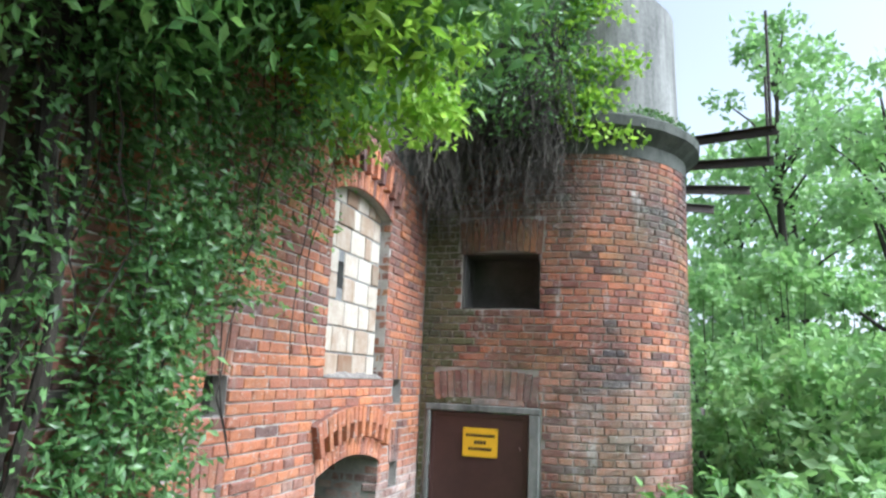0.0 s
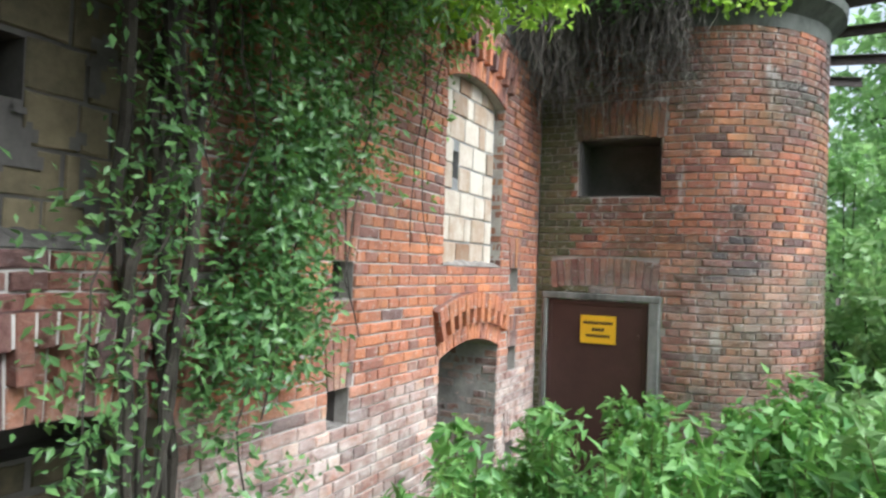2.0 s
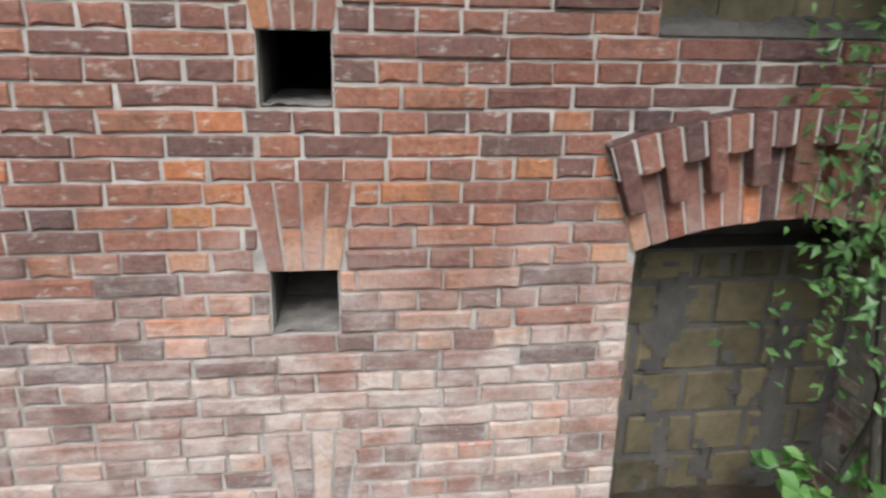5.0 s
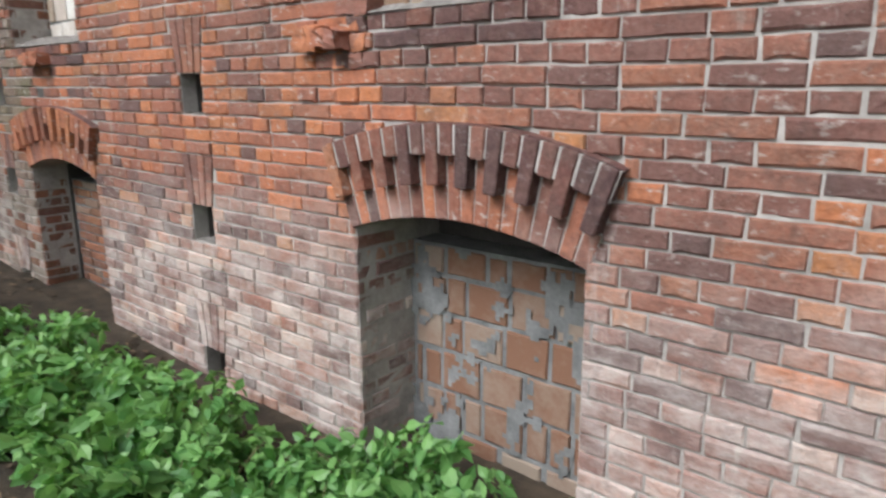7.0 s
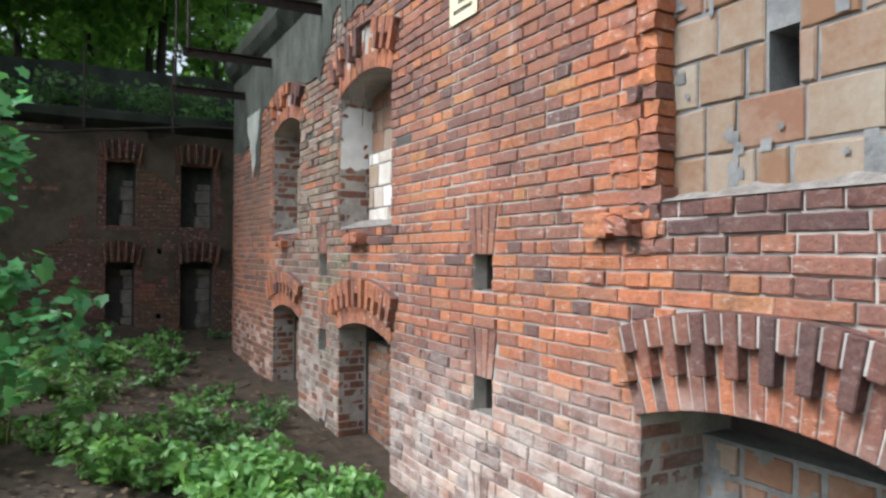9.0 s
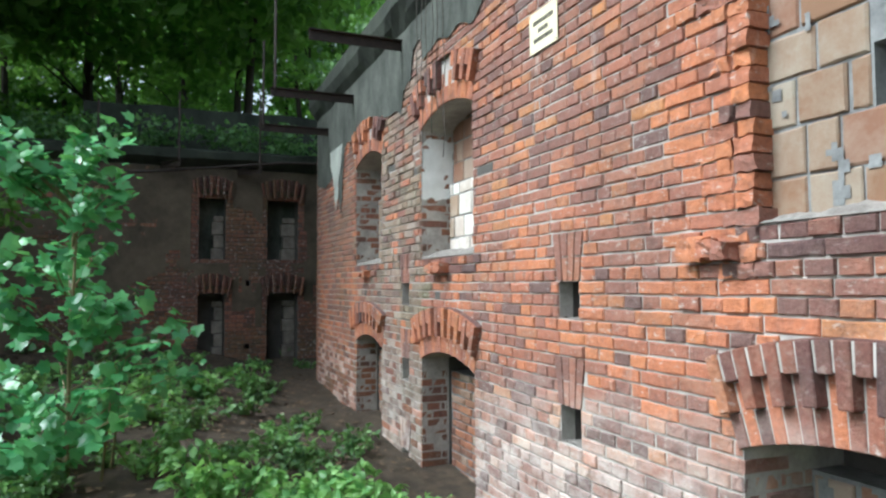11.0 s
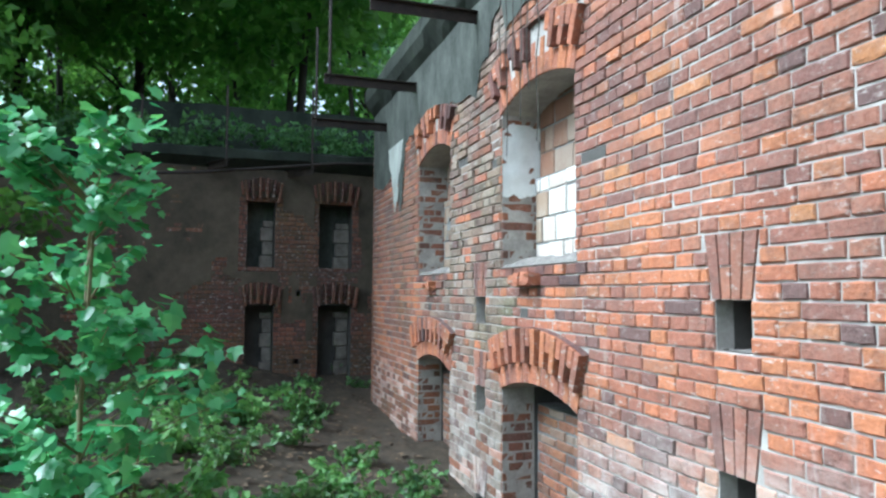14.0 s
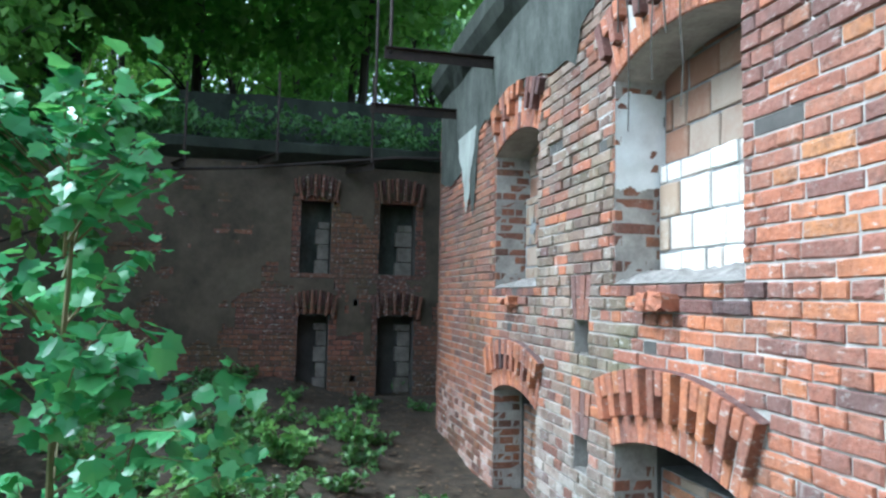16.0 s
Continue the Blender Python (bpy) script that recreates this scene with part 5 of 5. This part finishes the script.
for k in range(10):
    beds.append((hq.uniform(1.2, 3.2), -hq.uniform(0.12, 0.6), hq.choice((1, 2, 4))))
for k in range(88):     # carpet along the wall
    x = hq.uniform(-5.2, -1.5)
    beds.append((x, -hq.uniform(0.25, 1.15) - 0.25 * max(0, -x - 3), hq.choice((2, 2, 4, 2, 4))))
for k in range(8):
    beds.append((hq.uniform(-2.3, -1.2), -hq.uniform(0.05, 0.35), hq.choice((2, 4))))
for k in range(60):
    beds.append((hq.uniform(-11, -5), -hq.uniform(0.8, 4.5), hq.choice((2, 3, 3, 3))))
for k in range(20):     # low growth on the shaded soil
    beds.append((hq.uniform(-11.5, -6), -hq.uniform(0.35, 2.6), hq.choice((3, 3, 2, 3))))
for k in range(16):
    beds.append((hq.uniform(-14, -12), hq.uniform(-5, 0.5), 3))
used = set()
for x, y, k in beds:
    if abs(x + 1.4) < 2.0 and -2.9 < y < -1.6:
        continue
    m = Matrix.Translation((x, y, ground_z(x, y) - 0.03)) @ Matrix.Rotation(hq.uniform(0, 6.28), 4, "Z") @ Matrix.Scale(hq.uniform(0.65, 1.0) if x < -1 else hq.uniform(0.85, 1.1), 4)
    if k not in used:
        used.add(k)
        herbs[k].matrix_world = m
    else:
        copy_thing(herbs[k], m)


# ---------------------------------------------------------------- bushes beyond the tower
def bush(seed, h, r, mat, leaf, label):
    q = random.Random(seed)
    t = thing("bush", (0, 0, 0), label, "bush", "bushes beside the tower")
    bm = bmesh.new()
    cs = []
    for k in range(34):
        f = q.uniform(0.1, 1)
        a = q.uniform(0, math.tau)
        rad = r * q.uniform(0.2, 1) * math.sin(math.pi * min(1, 0.25 + 0.7 * f))
        c = Vector((rad * math.cos(a), rad * math.sin(a), h * f))
        cs.append(tuple(c))
        if k % 2:
            tube(bm, [(0.05 * math.cos(a), 0.05 * math.sin(a), 0), c * 0.5 + Vector((0, 0, 0.1)), c], [0.02, 0.012, 0.004], 4)
    part("branch", bm, M_BARK, t)
    leaves("foliage", clumps(cs, [q.uniform(0.2, 0.5) for _ in cs], 60, 0.6), leaf, LEAF2, mat, t, up=0.6)["kind"] = "stuff"
    return t


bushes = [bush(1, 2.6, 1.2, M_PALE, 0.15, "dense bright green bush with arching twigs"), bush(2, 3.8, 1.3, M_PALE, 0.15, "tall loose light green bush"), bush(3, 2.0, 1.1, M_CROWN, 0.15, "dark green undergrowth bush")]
bspots = [(10.6, -4.2, 1), (9.4, -5.6, 0), (11.8, -3.2, 1), (12.4, -5.4, 1), (10.9, -6.8, 0), (8.2, -6.6, 0), (13.5, -4.2, 1), (11.5, -2.2, 0), (14.0, -7.0, 1), (9.0, -4.6, 0), (12.6, -1.4, 1), (7.4, -5.6, 0)]
bspots += [(6.6, -4.6, 0), (8.4, -3.9, 0), (7.6, -4.9, 0), (9.8, -3.4, 0), (8.9, -5.2, 0)]
bspots += [(hq.uniform(-30, -16.5), hq.uniform(-12, 4), 2) for _ in range(26)] + [(hq.uniform(-14, -6), hq.uniform(-9, -5.2), 2) for _ in range(12)]
used = set()
for x, y, k in bspots:
    m = Matrix.Translation((x, y, ground_z(x, y) + (3.3 if x < -16 else 0) - 0.05)) @ Matrix.Rotation(hq.uniform(0, 6.28), 4, "Z")
    if k not in used:
        used.add(k)
        bushes[k].matrix_world = m
    else:
        copy_thing(bushes[k], m)

# ---------------------------------------------------------------- maple sapling beside the path
maple = thing("maple_sapling", (0, 0, 0), "young maple with glossy wet lobed leaves", "sapling")
bm = bmesh.new()
q = random.Random(52)
mx, my = -6.2, -3.0
mz = ground_z(mx, my)
pts = []
for k in range(58):
    a = q.uniform(0, math.tau)
    h = q.uniform(0.3, 2.75)
    r = (0.95 - 0.21 * h) * q.uniform(0.5, 1.15) + 0.12
    tip = Vector((mx + r * math.cos(a), my + r * math.sin(a), mz + h))
    st = Vector((mx, my, mz + max(0.1, h - 0.45)))
    tw = bmesh.new()
    tube(tw, [st, st.lerp(tip, 0.5) + Vector((0, 0, 0.05)), tip], [0.009, 0.006, 0.003], 4)
    part("twig", tw, M_STEM, maple)
    for j in range(24):
        f = q.uniform(0.3, 1.08)
        p = st.lerp(tip, f)
        pts.append((p.x + q.gauss(0, 0.06), p.y + q.gauss(0, 0.06), p.z + q.gauss(0, 0.05)))
tube(bm, [(mx, my, mz - 0.05), (mx + 0.03, my, mz + 0.9), (mx - 0.02, my + 0.02, mz + 1.7), (mx, my + 0.05, mz + 2.75)], [0.02, 0.016, 0.012, 0.004], 6)
part("stem", bm, M_STEM, maple)
leaves("foliage", np.array(pts), 0.112, MAPLE, M_MAPLE, maple, up=1.0, out=(0.55, 0.2, 0), droop=0.5)["kind"] = "stuff"

# ---------------------------------------------------------------- rowan shoots with paired leaflets
def rowan(x, y, tip, seed):
    q = random.Random(seed)
    t = thing("rowan_shoot", (x, y, ground_z(x, y) - 0.03), "rowan shoot with glossy paired leaflets", "sapling", "rowan shoots")
    top = Vector(tip) - t.location
    bm = bmesh.new()
    tube(bm, [(0, 0, 0), (top.x * 0.15, top.y * 0.15, top.z * 0.6), (top.x * 0.5, top.y * 0.5, top.z * 0.97), top], [0.012, 0.009, 0.006, 0.002], 5)
    part("stem", bm, M_STEM, t)
    run = Vector((top.x, top.y, 0)).normalized()
    side = Vector((-run.y, run.x, 0))
    start = Vector((top.x * 0.42, top.y * 0.42, top.z * 0.95))
    for k in range(13):
        f = (k // 2) / 6
        p = start.lerp(top, f)
        d = (side * (1 if k % 2 else -1) * (0.0 if k == 12 else 1.0) + run * (0.5 if k < 12 else 1.0) + Vector((0, 0, q.uniform(-0.35, -0.05)))).normalized()
        w = d.cross(Vector((0, 0, 1))).normalized()
        n = w.cross(d)
        ln = q.uniform(0.085, 0.115)
        bm = bmesh.new()
        vs = [bm.verts.new(p + ln * (float(a) * w + float(b) * d + float(c) * n)) for a, b, c in LEAF6[0]]
        for fc in LEAF6[1]:
            bm.faces.new([vs[e] for e in fc])
        part("leaflet", bm, M_MAPLE, t)


rowan(-6.0, -2.75, (-5.5, -2.33, 1.68), 1)
rowan(-6.3, -2.7, (-5.75, -2.35, 1.5), 2)
rowan(-6.1, -3.05, (-5.6, -2.65, 1.35), 3)

# ---------------------------------------------------------------- litter, hanging wires
pts = np.stack([npr.uniform(-14, 7, 9500), npr.uniform(-5.5, -0.05, 9500), np.zeros(9500)], 1)
pts[:, 2] = [ground_z(x, y) + 0.05 * noise.noise(Vector((x * 1.3, y * 1.3, 0))) + 0.02 for x, y, _ in pts]
tagged(leaves("leaf_litter", pts, 0.075, LEAF2, M_LITTER, up=3.0), "dead brown leaves scattered on the soil", "leaf litter", kind="stuff")
wires = thing("hanging_roots", (0, 0, 0), "thin pale roots hanging in front of a window", "roots")
q = random.Random(3)
for k in range(6):
    bm = bmesh.new()
    x, z, line = -5.35 - 0.13 * k, 4.75, []
    end = q.uniform(2.9, 3.6)
    while z > end:
        line.append((x + q.gauss(0, 0.006), -0.17 + q.gauss(0, 0.006), z))
        z -= 0.2
    tube(bm, line, [0.005] * len(line), 4)
    part("root", bm, M_TWIG, wires)

# undergrowth on the top of the wing and the roof edge
q = random.Random(8)
cs = [(FX - q.uniform(-0.15, 1.6), q.uniform(-7, 2.5), F_TOP + 0.35 + q.uniform(0, 0.5)) for _ in range(150)]
tagged(leaves("wing_undergrowth", clumps(cs, [0.3] * 150, 40, 0.6), 0.12, LEAF2, M_IVY), "dark undergrowth growing on the wing's top", "undergrowth", kind="stuff")
cs = [(q.uniform(-11, -3.2), q.uniform(-0.1, 0.7), WALL_T + 0.45 + q.uniform(0, 0.25)) for _ in range(90)]
tagged(leaves("roof_undergrowth", clumps(cs, [0.22] * 90, 30, 0.7), 0.1, LEAF2, M_IVY), "undergrowth and moss along the roof edge", "undergrowth", kind="stuff")

# broken brick stubs of the old sills
def stub(x, z, label):
    t = thing("broken_sill_stub", (x, 0, z), label, "broken brick", "broken sill stubs")
    q = random.Random(int(x * 50))
    for k in range(3):
        bm = bmesh.new()
        w, d, h = q.uniform(0.08, 0.16), q.uniform(0.05, 0.11), q.uniform(0.06, 0.1)
        box(bm, k * 0.12 - 0.18, k * 0.12 - 0.18 + w, -d, 0.02, q.uniform(-0.03, 0.01), h)
        bmesh.ops.subdivide_edges(bm, edges=bm.edges[:], cuts=2, use_grid_fill=True)
        for v in bm.verts:
            if v.co.y < 0.01:
                v.co += 0.022 * Vector((noise.noise(v.co * 23), noise.noise(v.co * 19 + Vector((5, 0, 0))), noise.noise(v.co * 21 + Vector((0, 7, 0)))))
        part("brick_lump", bm, M_ORANGE, t)


stub(-5.85, 2.2, "crumbling orange brick stub of a broken window sill")
stub(-8.25, 2.18, "crumbling orange brick stub under a blocked window")
stub(-2.5, 2.2, "broken orange brick stub beside a window sill")


# broken orange brickwork along a window's edge, and the stump of its hood
jamb = thing("broken_jamb", (-2.6, 0, 2.1), "crumbling orange brickwork along a walled-up window", "broken brick")
q = random.Random(5)
inv = jamb.matrix_world.inverted()
for k in range(21):
    z = Z0 + k * C
    u = -2.245
    while u > -2.42 - 0.12 * noise.noise(Vector((k * 0.45, 3, 1))):
        w = q.choice((0.1, 0.13, 0.13, 0.2))
        out = q.uniform(0.003, 0.022) * (0.5 if k < 9 else 1.0)
        bm = bmesh.new()
        box(bm, u - w + 0.006, u - 0.004 - q.uniform(0, 0.025), -out, 0.11 if u > -2.3 else 0.03, z + 0.005, z + C - 0.005)
        bmesh.ops.subdivide_edges(bm, edges=bm.edges[:], cuts=2, use_grid_fill=True)
        for v in bm.verts:
            if v.co.y < 0.0:
                v.co += 0.016 * Vector((noise.noise(v.co * 21), noise.noise(v.co * 17 + Vector((5, 0, 0))), noise.noise(v.co * 19 + Vector((0, 7, 0)))))
            v.co = inv @ v.co
        part("brick", bm, M_ORANGE if q.random() < 0.8 else M_BRICK, jamb)
        u -= w
for k in range(4):
    bm = bmesh.new()
    box(bm, -2.72 + k * 0.085, -2.645 + k * 0.085, -0.1 + 0.012 * k, 0.02, 3.62 - 0.01 * k, 3.86, bevel=0.006)
    for v in bm.verts:
        v.co = inv @ v.co
    part("hood_stump", bm, M_DARKARCH if k % 2 else M_BRICK, jamb)

# single bricks of the tower's door face
shared = {}
for i, (u, z, w) in enumerate(face):
    m = M_MOSSBRICK if mossy(u, z) else M_TOWER
    key = (round(w * 80), i % 3, m.name)
    if key not in shared:
        v, f = brick_shape(round(w * 80) / 80 - GROUT, C - GROUT, 0.0, 0.5, 400 + i)
        shared[key] = mesh_of("brick", v, f)
        shared[key].materials.append(m)
    ob = part_of("brick", shared[key], None, tower)
    ob.matrix_local = Matrix.Translation((TX + rng.gauss(0, 0.002), -u - GROUT / 2, z + GROUT / 2)) @ Matrix.Rotation(radians(-90), 4, "Z")
